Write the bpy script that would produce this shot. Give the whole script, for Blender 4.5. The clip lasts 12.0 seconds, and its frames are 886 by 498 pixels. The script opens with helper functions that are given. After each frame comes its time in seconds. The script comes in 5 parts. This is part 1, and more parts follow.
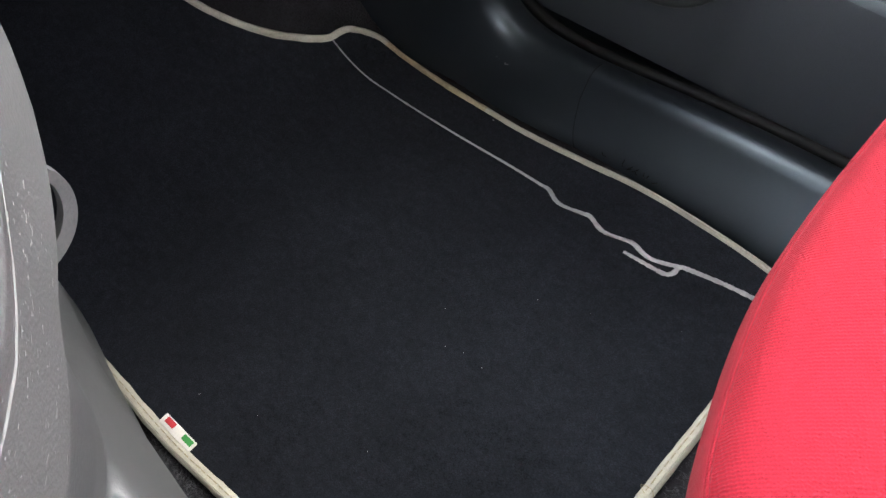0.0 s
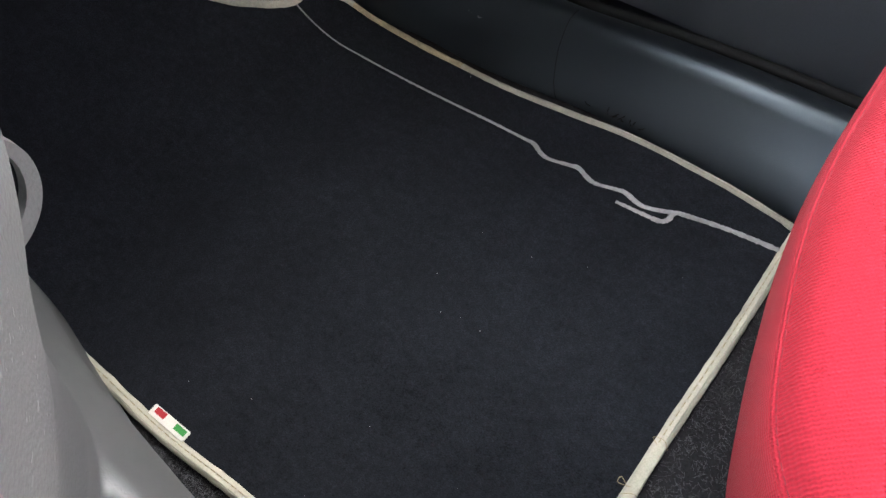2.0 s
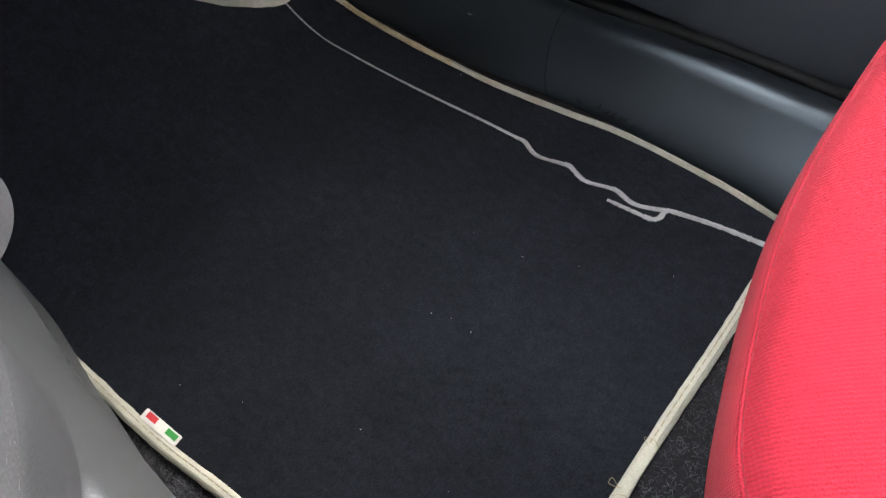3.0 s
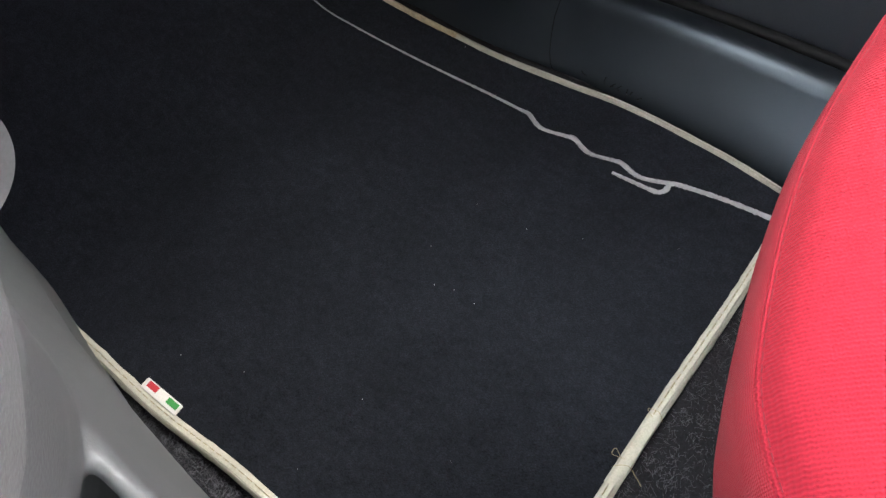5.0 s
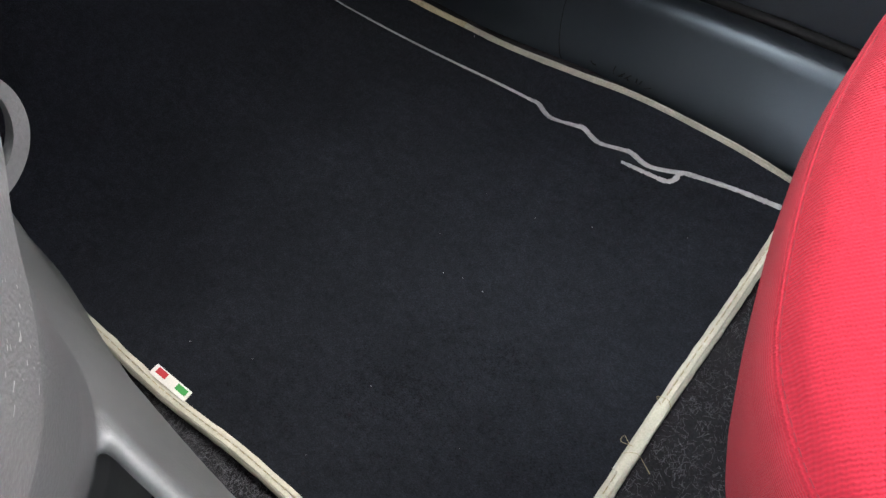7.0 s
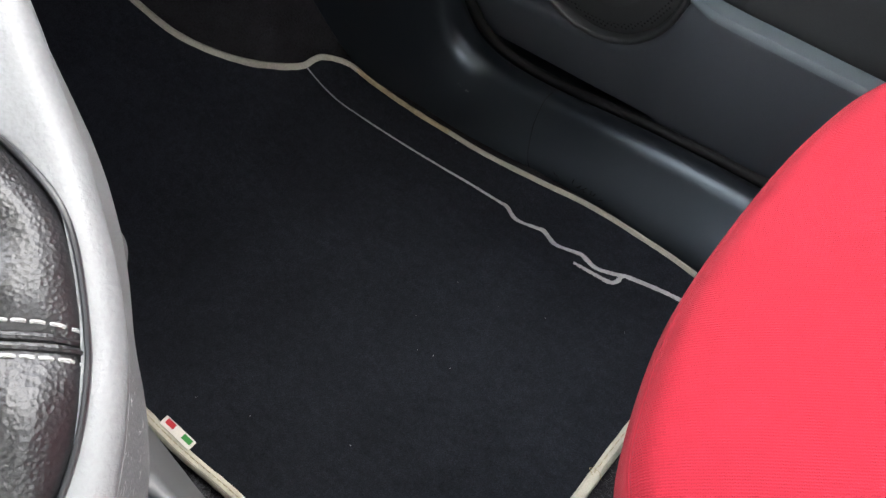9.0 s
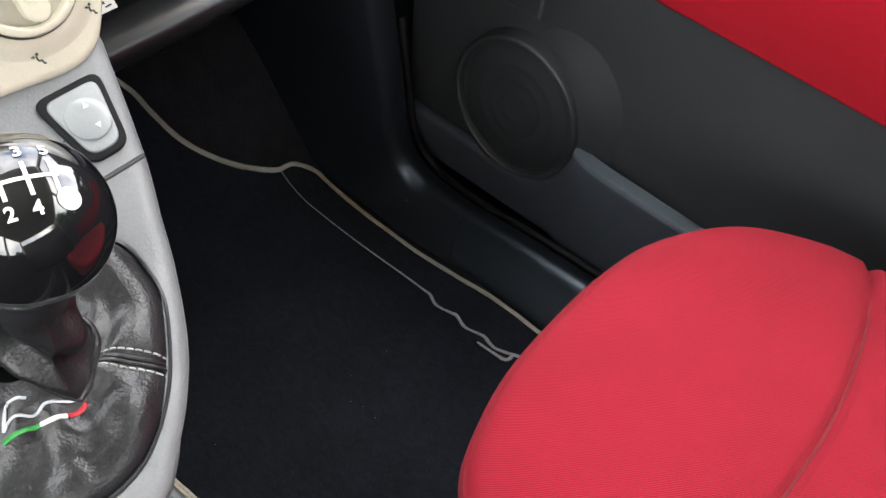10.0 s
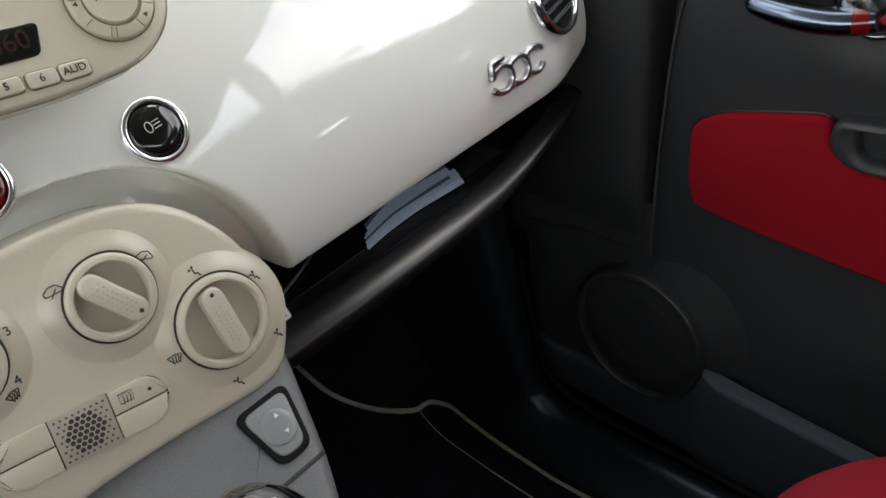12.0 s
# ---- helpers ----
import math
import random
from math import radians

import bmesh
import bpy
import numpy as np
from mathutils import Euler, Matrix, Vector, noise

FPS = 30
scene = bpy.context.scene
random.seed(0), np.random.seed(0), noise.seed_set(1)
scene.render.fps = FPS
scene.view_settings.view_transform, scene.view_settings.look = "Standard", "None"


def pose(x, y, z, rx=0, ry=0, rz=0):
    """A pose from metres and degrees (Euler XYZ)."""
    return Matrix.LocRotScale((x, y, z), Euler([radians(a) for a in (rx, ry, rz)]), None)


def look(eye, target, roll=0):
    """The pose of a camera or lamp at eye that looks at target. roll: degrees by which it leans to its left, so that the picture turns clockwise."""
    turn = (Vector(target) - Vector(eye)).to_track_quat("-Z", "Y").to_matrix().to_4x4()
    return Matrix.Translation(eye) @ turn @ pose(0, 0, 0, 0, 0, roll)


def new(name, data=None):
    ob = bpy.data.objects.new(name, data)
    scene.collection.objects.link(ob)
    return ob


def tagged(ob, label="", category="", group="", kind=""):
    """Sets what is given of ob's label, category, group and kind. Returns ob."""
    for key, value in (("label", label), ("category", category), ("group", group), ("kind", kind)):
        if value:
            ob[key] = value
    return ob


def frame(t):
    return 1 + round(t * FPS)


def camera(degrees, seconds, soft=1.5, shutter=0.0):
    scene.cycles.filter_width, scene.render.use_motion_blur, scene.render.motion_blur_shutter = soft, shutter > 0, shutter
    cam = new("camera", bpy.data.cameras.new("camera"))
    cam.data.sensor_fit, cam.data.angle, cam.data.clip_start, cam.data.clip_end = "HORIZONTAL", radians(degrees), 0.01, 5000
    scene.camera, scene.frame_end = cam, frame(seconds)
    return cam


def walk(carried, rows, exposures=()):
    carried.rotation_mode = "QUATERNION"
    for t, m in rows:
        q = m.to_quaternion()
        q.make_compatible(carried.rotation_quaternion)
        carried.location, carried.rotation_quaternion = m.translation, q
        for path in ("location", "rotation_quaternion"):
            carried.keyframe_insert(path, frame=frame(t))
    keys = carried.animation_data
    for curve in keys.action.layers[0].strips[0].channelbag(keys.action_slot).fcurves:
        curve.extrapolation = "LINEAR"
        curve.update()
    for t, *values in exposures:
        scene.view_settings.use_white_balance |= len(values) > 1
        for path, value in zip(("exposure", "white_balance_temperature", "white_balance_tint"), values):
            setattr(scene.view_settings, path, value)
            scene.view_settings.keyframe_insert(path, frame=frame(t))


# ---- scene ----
cam = camera(58.0, 12.0)
PATH = [
    (0, (0.14, -0.042, 0.558), (0.866, 0.797, -1.107), -8.3),
    (0.5, (0.150, -0.038, 0.541), (0.8466, 0.7807, -1.1271), -10.9),
    (1, (0.141, -0.037, 0.528), (0.868, 0.757, -1.157), -10.2),
    (1.5, (0.139, -0.032, 0.528), (0.864, 0.732, -1.171), -9.8),
    (2, (0.136, -0.028, 0.535), (0.857, 0.728, -1.17), -10.2),
    (2.5, (0.149, -0.027, 0.535), (0.84, 0.732, -1.182), -11.3),
    (3, (0.149, -0.031, 0.536), (0.846, 0.72, -1.181), -11.5),
    (5, (0.139, -0.033, 0.526), (0.818, 0.702, -1.206), -11.2),
    (5.5, (0.141, -0.033, 0.527), (0.814, 0.702, -1.207), -11.4),
    (6, (0.136, -0.031, 0.527), (0.816, 0.704, -1.204), -11.1),
    (6.5, (0.131, -0.033, 0.522), (0.809, 0.706, -1.208), -11.2),
    (8.5, (0.1368, -0.0359, 0.5649), (0.7704, 0.7128, -1.1781), -12.6),
    (8.6, (0.1357, -0.0369, 0.5844), (0.7897, 0.7299, -1.1432), -12.05),
    (9, (0.1167, -0.0527, 0.6331), (0.9009, 0.6895, -1.0504), -4.2),
    (9.5, (0.063, -0.083, 0.704), (0.98, 0.577, -0.946), 4.9),
    (9.8, (0.048, -0.119, 0.773), (1.027, 0.589, -0.821), 6.0),
    (10, (0.042, -0.139, 0.818), (1.026, 0.6, -0.758), 5.4),
    (10.2, (0.037, -0.162, 0.84), (1.032, 0.609, -0.715), 4.7),
    (10.5, (0.042, -0.169, 0.854), (1.032, 0.61, -0.7), 3.4),
    (10.8, (0.046, -0.149, 0.874), (1.068, 0.629, -0.66), 3.3),
    (11, (0.051, -0.145, 0.907), (1.235, 0.653, -0.493), 3.5),
    (11.3, (0.045, -0.139, 0.929), (1.287, 0.742, -0.367), 0.7),
    (11.5, (0.04, -0.122, 0.927), (1.236, 0.869, -0.333), -2.4),
    (11.6, (0.039, -0.125, 0.922), (1.18, 0.942, -0.327), -4.7),
    (12, (0.031, -0.125, 0.899), (1.084, 1.042, -0.338), -8.1),
]
EXPOSURE = [(0.0, 3.87), (0.5, 3.93), (2.5, 3.97), (6.5, 3.93), (8.5, 3.83), (9.0, 3.72), (9.5, 3.6), (9.8, 3.33), (10.0, 2.98), (10.2, 2.76), (10.5, 2.6), (10.8, 2.56), (11.0, 2.36), (11.2, 1.75), (11.4, 1.22), (12.0, 1.18)]
walk(cam, [(t, look(eye, target, roll)) for t, eye, target, roll in PATH], EXPOSURE)
# ---- light ----
SUN_EL, SUN_ROT = radians(60), radians(110)
world = bpy.data.worlds.new("sky")
scene.world = world
world.use_nodes = True
wn = world.node_tree.nodes
wl = world.node_tree.links
sky = wn.new("ShaderNodeTexSky")
sky.sky_type = "NISHITA"
sky.sun_disc = False
sky.sun_elevation, sky.sun_rotation = SUN_EL, SUN_ROT
sky.dust_density = 2.5
sky.air_density = 1.0
cloud_pos = wn.new("ShaderNodeTexCoord")
cloud_noise = wn.new("ShaderNodeTexNoise")
cloud_noise.inputs["Scale"].default_value = 2.6
cloud_noise.inputs["Detail"].default_value = 7.0
cloud_ramp = wn.new("ShaderNodeValToRGB")
cloud_ramp.color_ramp.elements[0].position = 0.34
cloud_ramp.color_ramp.elements[1].position = 0.60
cloud_mix = wn.new("ShaderNodeMix")
cloud_mix.data_type = "RGBA"
cloud_mix.inputs["B"].default_value = (15.0, 14.8, 14.4, 1)
wl.new(cloud_pos.outputs["Generated"], cloud_noise.inputs["Vector"])
wl.new(cloud_noise.outputs["Fac"], cloud_ramp.inputs["Fac"])
wl.new(cloud_ramp.outputs["Color"], cloud_mix.inputs["Factor"])
wl.new(sky.outputs["Color"], cloud_mix.inputs["A"])
wl.new(cloud_mix.outputs["Result"], wn["Background"].inputs["Color"])
wn["Background"].inputs["Strength"].default_value = 0.13
sun = new("sun", bpy.data.lights.new("sun", "SUN"))
sun.data.energy, sun.data.angle, sun.data.color = 0.35, radians(28), (1.0, 0.97, 0.93)
sun.matrix_world = look((0, 0, 30), (-16.3, 5.9, 0))


# ---- materials ----
def material(name, colour, rough=0.5, metal=0.0, vary=0.15, grain=400.0, bump=0.15, patch=9.0, coat=0.0, sheen=0.0,
             spec=0.5, depth=0.0006, rough_vary=0.08, stretch=(1, 1, 1), blotch=1.0):
    """A surface with fine grain and larger blotches in colour, gloss and relief."""
    m = bpy.data.materials.new(name)
    m.use_nodes = True
    n, l = m.node_tree.nodes, m.node_tree.links
    b = n["Principled BSDF"]
    b.inputs["Metallic"].default_value = metal
    b.inputs["Coat Weight"].default_value = coat
    b.inputs["Coat Roughness"].default_value = 0.03
    b.inputs["Sheen Weight"].default_value = sheen
    b.inputs["Sheen Roughness"].default_value = 0.4
    b.inputs["Specular IOR Level"].default_value = spec
    tc = n.new("ShaderNodeTexCoord")
    mp = n.new("ShaderNodeMapping")
    mp.inputs["Scale"].default_value = stretch
    l.new(tc.outputs["Object"], mp.inputs["Vector"])
    fine, broad = n.new("ShaderNodeTexNoise"), n.new("ShaderNodeTexNoise")
    fine.inputs["Scale"].default_value, fine.inputs["Detail"].default_value = grain, 3.0
    broad.inputs["Scale"].default_value, broad.inputs["Detail"].default_value = patch, 5.0
    for t in (fine, broad):
        l.new(mp.outputs["Vector"], t.inputs["Vector"])
    add = n.new("ShaderNodeMath")
    add.operation = "ADD"
    l.new(fine.outputs["Fac"], add.inputs[0])
    weigh = n.new("ShaderNodeMath")
    weigh.operation = "MULTIPLY_ADD"
    weigh.inputs[1].default_value, weigh.inputs[2].default_value = blotch, 0.5 * (1 - blotch)
    l.new(broad.outputs["Fac"], weigh.inputs[0])
    l.new(weigh.outputs[0], add.inputs[1])
    mr = n.new("ShaderNodeMapRange")
    mr.inputs["From Min"].default_value, mr.inputs["From Max"].default_value = 0.6, 1.4
    mr.inputs["To Min"].default_value, mr.inputs["To Max"].default_value = 1 - vary, 1 + vary
    l.new(add.outputs[0], mr.inputs["Value"])
    mul = n.new("ShaderNodeVectorMath")
    mul.operation = "SCALE"
    mul.inputs[0].default_value = colour
    l.new(mr.outputs["Result"], mul.inputs["Scale"])
    l.new(mul.outputs["Vector"], b.inputs["Base Color"])
    rr = n.new("ShaderNodeMapRange")
    rr.inputs["To Min"].default_value, rr.inputs["To Max"].default_value = max(0.02, rough - rough_vary), min(1, rough + rough_vary)
    l.new(broad.outputs["Fac"], rr.inputs["Value"])
    l.new(rr.outputs["Result"], b.inputs["Roughness"])
    if bump:
        bp = n.new("ShaderNodeBump")
        bp.inputs["Strength"].default_value, bp.inputs["Distance"].default_value = bump, depth
        l.new(fine.outputs["Fac"], bp.inputs["Height"])
        l.new(bp.outputs["Normal"], b.inputs["Normal"])
    return m


def knit(name, colour):
    """Knitted seat cloth: rows of small loops laid along the cut of each panel (UV in metres)."""
    m = material(name, colour, 0.9, vary=0.10, grain=1400, bump=0.0, patch=14, sheen=0.02, spec=0.1)
    n, l = m.node_tree.nodes, m.node_tree.links
    uv = n.new("ShaderNodeUVMap")
    uv.uv_map = "cut"
    split = n.new("ShaderNodeSeparateXYZ")
    l.new(uv.outputs["UV"], split.inputs[0])

    def calc(op, a, b=None, c=None):
        k = n.new("ShaderNodeMath")
        k.operation = op
        for i, v in enumerate((a, b, c)):
            if isinstance(v, (int, float)):
                k.inputs[i].default_value = v
            elif v is not None:
                l.new(v, k.inputs[i])
        return k.outputs[0]

    zig = calc("SINE", calc("MULTIPLY", split.outputs["X"], 2 * math.pi / 0.0016))
    rows = calc("SINE", calc("MULTIPLY_ADD", split.outputs["Y"], 2 * math.pi / 0.0011, calc("MULTIPLY", zig, 0.5)))
    cols = calc("SINE", calc("MULTIPLY", split.outputs["X"], 4 * math.pi / 0.0016))
    loops = calc("MULTIPLY_ADD", cols, 0.3, rows)
    yarn = n.new("ShaderNodeMapRange")
    yarn.inputs["From Min"].default_value, yarn.inputs["From Max"].default_value = -1.2, 1.2
    yarn.inputs["To Min"].default_value, yarn.inputs["To Max"].default_value = 0.80, 1.12
    l.new(loops, yarn.inputs["Value"])
    dye = n.new("ShaderNodeVectorMath")
    dye.operation = "SCALE"
    l.new(n["Principled BSDF"].inputs["Base Color"].links[0].from_socket, dye.inputs[0])
    l.new(yarn.outputs["Result"], dye.inputs["Scale"])
    l.new(dye.outputs["Vector"], n["Principled BSDF"].inputs["Base Color"])
    bp = n.new("ShaderNodeBump")
    bp.inputs["Strength"].default_value, bp.inputs["Distance"].default_value = 0.5, 0.0004
    l.new(loops, bp.inputs["Height"])
    l.new(bp.outputs["Normal"], n["Principled BSDF"].inputs["Normal"])
    return m


def velour(name, colour):
    """Short cut pile: dark fibre ends with sparse lighter tips, brushed into faint patches."""
    m = material(name, colour, 1.0, vary=0.35, blotch=0.9, grain=300, bump=0.0, patch=16, spec=0.06)
    n, l = m.node_tree.nodes, m.node_tree.links
    tc = next(x for x in n if x.type == "TEX_COORD")
    lay = n.new("ShaderNodeMapping")
    lay.inputs["Rotation"].default_value, lay.inputs["Scale"].default_value = (0, 0, radians(35)), (1.0, 0.55, 1.0)
    l.new(tc.outputs["Object"], lay.inputs["Vector"])
    tips, tuft = n.new("ShaderNodeTexNoise"), n.new("ShaderNodeTexNoise")
    tips.inputs["Scale"].default_value, tips.inputs["Detail"].default_value, tips.inputs["Roughness"].default_value = 1150, 3.0, 0.7
    tuft.inputs["Scale"].default_value, tuft.inputs["Detail"].default_value = 150, 3.0
    for t in (tips, tuft):
        l.new(lay.outputs["Vector"], t.inputs["Vector"])
    lit = n.new("ShaderNodeMapRange")
    lit.inputs["From Min"].default_value, lit.inputs["From Max"].default_value = 0.36, 0.72
    lit.inputs["To Min"].default_value, lit.inputs["To Max"].default_value = 0.58, 1.75
    l.new(tips.outputs["Fac"], lit.inputs["Value"])
    clump = n.new("ShaderNodeMapRange")
    clump.inputs["From Min"].default_value, clump.inputs["From Max"].default_value = 0.3, 0.7
    clump.inputs["To Min"].default_value, clump.inputs["To Max"].default_value = 0.82, 1.18
    l.new(tuft.outputs["Fac"], clump.inputs["Value"])
    both = n.new("ShaderNodeMath")
    both.operation = "MULTIPLY"
    l.new(lit.outputs["Result"], both.inputs[0])
    l.new(clump.outputs["Result"], both.inputs[1])
    dye = n.new("ShaderNodeVectorMath")
    dye.operation = "SCALE"
    l.new(n["Principled BSDF"].inputs["Base Color"].links[0].from_socket, dye.inputs[0])
    l.new(both.outputs[0], dye.inputs["Scale"])
    l.new(dye.outputs["Vector"], n["Principled BSDF"].inputs["Base Color"])
    bp = n.new("ShaderNodeBump")
    bp.inputs["Strength"].default_value, bp.inputs["Distance"].default_value = 0.5, 0.0004
    l.new(tips.outputs["Fac"], bp.inputs["Height"])
    l.new(bp.outputs["Normal"], n["Principled BSDF"].inputs["Normal"])
    return m


def leather(name, colour):
    """Creased black leather with a pebbled skin."""
    m = material(name, colour, 0.36, vary=0.2, grain=300, bump=0.0, patch=30, spec=0.5, rough_vary=0.03)
    n, l = m.node_tree.nodes, m.node_tree.links
    tc = next(x for x in n if x.type == "TEX_COORD")
    cell, crease, fine = n.new("ShaderNodeTexVoronoi"), n.new("ShaderNodeTexNoise"), n.new("ShaderNodeTexNoise")
    cell.feature = "SMOOTH_F1"
    cell.inputs["Scale"].default_value, cell.inputs["Smoothness"].default_value = 640, 0.5
    crease.inputs["Scale"].default_value, crease.inputs["Detail"].default_value, crease.inputs["Distortion"].default_value = 110, 2, 0.8
    fine.inputs["Scale"].default_value, fine.inputs["Detail"].default_value = 900, 1
    for t in (cell, crease, fine):
        l.new(tc.outputs["Object"], t.inputs["Vector"])

    def blend(a, k, b):
        add = n.new("ShaderNodeMath")
        add.operation = "MULTIPLY_ADD"
        add.inputs[1].default_value = k
        l.new(a, add.inputs[0])
        l.new(b, add.inputs[2])
        return add

    add = blend(crease.outputs["Fac"], 0.35, blend(fine.outputs["Fac"], 0.6, cell.outputs["Distance"]).outputs[0])
    bp = n.new("ShaderNodeBump")
    bp.inputs["Strength"].default_value, bp.inputs["Distance"].default_value = 0.5, 0.00045
    l.new(add.outputs[0], bp.inputs["Height"])
    l.new(bp.outputs["Normal"], n["Principled BSDF"].inputs["Normal"])
    return m


def glowing(name, colour, strength):
    m = material(name, colour, 0.4, bump=0)
    b = m.node_tree.nodes["Principled BSDF"]
    b.inputs["Emission Color"].default_value, b.inputs["Emission Strength"].default_value = (*colour, 1), strength
    return m


VELOUR = velour("black_velour", (0.0080, 0.0091, 0.0120))
CARPET = material("dark_carpet", (0.011, 0.011, 0.013), 1.0, vary=0.5, grain=500, bump=0.8, patch=40, spec=0.1, depth=0.003)
FIBRE = material("grey_fibre", (0.06, 0.06, 0.066), 0.9, vary=0.6, grain=90, bump=0, patch=60, spec=0.2)
BINDING = material("cream_binding", (0.335, 0.327, 0.272), 0.9, vary=0.22, grain=900, bump=0.6, patch=35, spec=0.3)
# the cream tape soiled, and darkened further to stand for footwell shade
SOILSHADEBINDING = material("soiled_shaded_binding", (0.262, 0.252, 0.215), 0.9, vary=0.32, grain=700, bump=0.6, patch=28, spec=0.3)
RUSTBINDING = material("rust_stained_binding", (0.275, 0.232, 0.158), 0.9, vary=0.40, grain=600, bump=0.6, patch=45, spec=0.3)
CHALK = material("grey_mark", (0.225, 0.225, 0.23), 0.9, vary=0.25, grain=500, bump=0.5, patch=120, spec=0.2)
SILLSKIN = material("satin_sill_plastic", (0.0064, 0.0076, 0.0098), 0.37, vary=0.18, grain=900, bump=0.25, patch=7, depth=0.0004, spec=0.72)
SILLSKIN.node_tree.nodes["Principled BSDF"].inputs["Specular Tint"].default_value = (0.74, 0.88, 1.0, 1)
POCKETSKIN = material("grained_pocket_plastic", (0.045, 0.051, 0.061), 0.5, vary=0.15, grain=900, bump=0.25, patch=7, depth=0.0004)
LEDGESKIN = material("pale_ledge_plastic", (0.075, 0.092, 0.105), 0.5, vary=0.12, grain=900, bump=0.2, patch=12, depth=0.0003)
BLACK = material("black_trim_plastic", (0.0095, 0.010, 0.012), 0.40, vary=0.18, grain=900, bump=0.25, patch=7, depth=0.0004)
DOORSKIN = material("soft_black_plastic", (0.0212, 0.0229, 0.0246), 0.5, vary=0.15, grain=700, bump=0.35, patch=6, depth=0.0005)
COVER = material("dark_blue_card", (0.03, 0.045, 0.09), 0.5, vary=0.1, bump=0.1)
SHELFBLACK = material("smooth_black_plastic", (0.0075, 0.0080, 0.0090), 0.30, vary=0.15, grain=900, bump=0.05, patch=7, depth=0.0003, spec=0.42)
RUBBER = material("black_rubber", (0.006, 0.0062, 0.0068), 0.7, vary=0.15, grain=900, bump=0.2, patch=9, spec=0.15, depth=0.0003)
GLOSSBLACK = material("gloss_black", (0.006, 0.006, 0.007), 0.06, vary=0.05, bump=0, coat=0.6, rough_vary=0.02)
GREY = material("grey_console_plastic", (0.130, 0.135, 0.138), 0.44, vary=0.12, grain=600, bump=0.5, patch=12, depth=0.0006)
LOWGREY = material("mid_grey_plastic", (0.100, 0.105, 0.110), 0.44, vary=0.14, grain=600, bump=0.4, patch=14, depth=0.0006)
DARKGREY = material("dark_grey_plastic", (0.075, 0.078, 0.084), 0.40, vary=0.14, grain=700, bump=0.2, patch=14, depth=0.0004)
# paler grey for real scuffs and for the painted edge highlight
SCUFFGLINT = material("scuff_and_glint_grey", (0.185, 0.19, 0.19), 0.5, vary=0.2, grain=500, bump=0.3, patch=60, depth=0.0004)
SWITCH = material("pale_grey_switch", (0.20, 0.21, 0.215), 0.32, vary=0.08, grain=600, bump=0.05)
CREAM = material("ivory_plastic", (0.515, 0.482, 0.385), 0.22, coat=0.25, vary=0.05, grain=900, bump=0.08, patch=10, rough_vary=0.015)
# darker ivory; in the dial dishes it carries the shade of their depth
CREAMDARK = material("darker_ivory", (0.37, 0.345, 0.275), 0.4, vary=0.05, grain=900, bump=0.05)
WHITE = material("pearl_white_lacquer", (0.735, 0.745, 0.70), 0.65, spec=0.2, vary=0.02, grain=500, bump=0.0, patch=5, coat=1.0, rough_vary=0.03)
WHITE.node_tree.nodes["Principled BSDF"].inputs["Coat IOR"].default_value = 2.1
STEEL = material("steel_blue_chrome", (0.13, 0.16, 0.21), 0.2, 1.0, vary=0.03, bump=0, rough_vary=0.03)
BADGE = material("satin_chrome", (0.50, 0.50, 0.52), 0.30, 1.0, vary=0.03, bump=0, rough_vary=0.03)
CHROME = material("chrome", (0.80, 0.81, 0.83), 0.13, 1.0, vary=0.03, bump=0, rough_vary=0.03)
RED = knit("red_knit", (0.202, 0.0098, 0.0195))
REDDOOR = material("red_door_cloth", (0.225, 0.006, 0.012), 0.95, vary=0.12, grain=1500, bump=0.3, patch=10, spec=0.08, depth=0.0003)
LEATHER = leather("black_leather", (0.009, 0.009, 0.010))
THREAD = material("pale_thread", (0.27, 0.27, 0.265), 0.8, vary=0.15, grain=800, bump=0.3)
DARKTHREAD = material("brown_thread", (0.22, 0.18, 0.10), 0.9, vary=0.2, bump=0.2)
DARKRED = material("dark_red_lens", (0.13, 0.004, 0.006), 0.15, vary=0.05, bump=0, coat=0.5)
REDTHREAD = material("dark_red_thread", (0.115, 0.005, 0.010), 0.9, vary=0.2, bump=0.2)
SILVER = material("silver_grey_thread", (0.33, 0.34, 0.36), 0.6, vary=0.15, grain=900, bump=0.3)
INK = material("black_ink", (0.03, 0.03, 0.03), 0.6, bump=0)
WHITEINK = material("white_ink", (0.68, 0.68, 0.66), 0.5, bump=0)
FLAGRED = material("red_weave", (0.33, 0.013, 0.02), 0.8, grain=900, bump=0.4)
FLAGGREEN = material("green_weave", (0.022, 0.19, 0.035), 0.8, grain=900, bump=0.4)
FLAGWHITE = material("white_weave", (0.52, 0.51, 0.48), 0.8, grain=900, bump=0.4)
PAPER = material("bluish_paper", (0.27, 0.325, 0.41), 0.7, vary=0.08, grain=200, bump=0.1)
HEADLINER = material("pale_headlining", (0.40, 0.39, 0.37), 0.95, grain=500, bump=0.3)
GRASS = material("grass", (0.06, 0.09, 0.03), 1.0, vary=0.4, grain=20, bump=0.3, patch=0.5)
FOLIAGE = material("foliage", (0.045, 0.075, 0.025), 0.9, vary=0.5, grain=3, bump=0.2, patch=0.6)
DIAL_GREEN = glowing("display_red", (0.02, 0.002, 0.0015), 0.04)


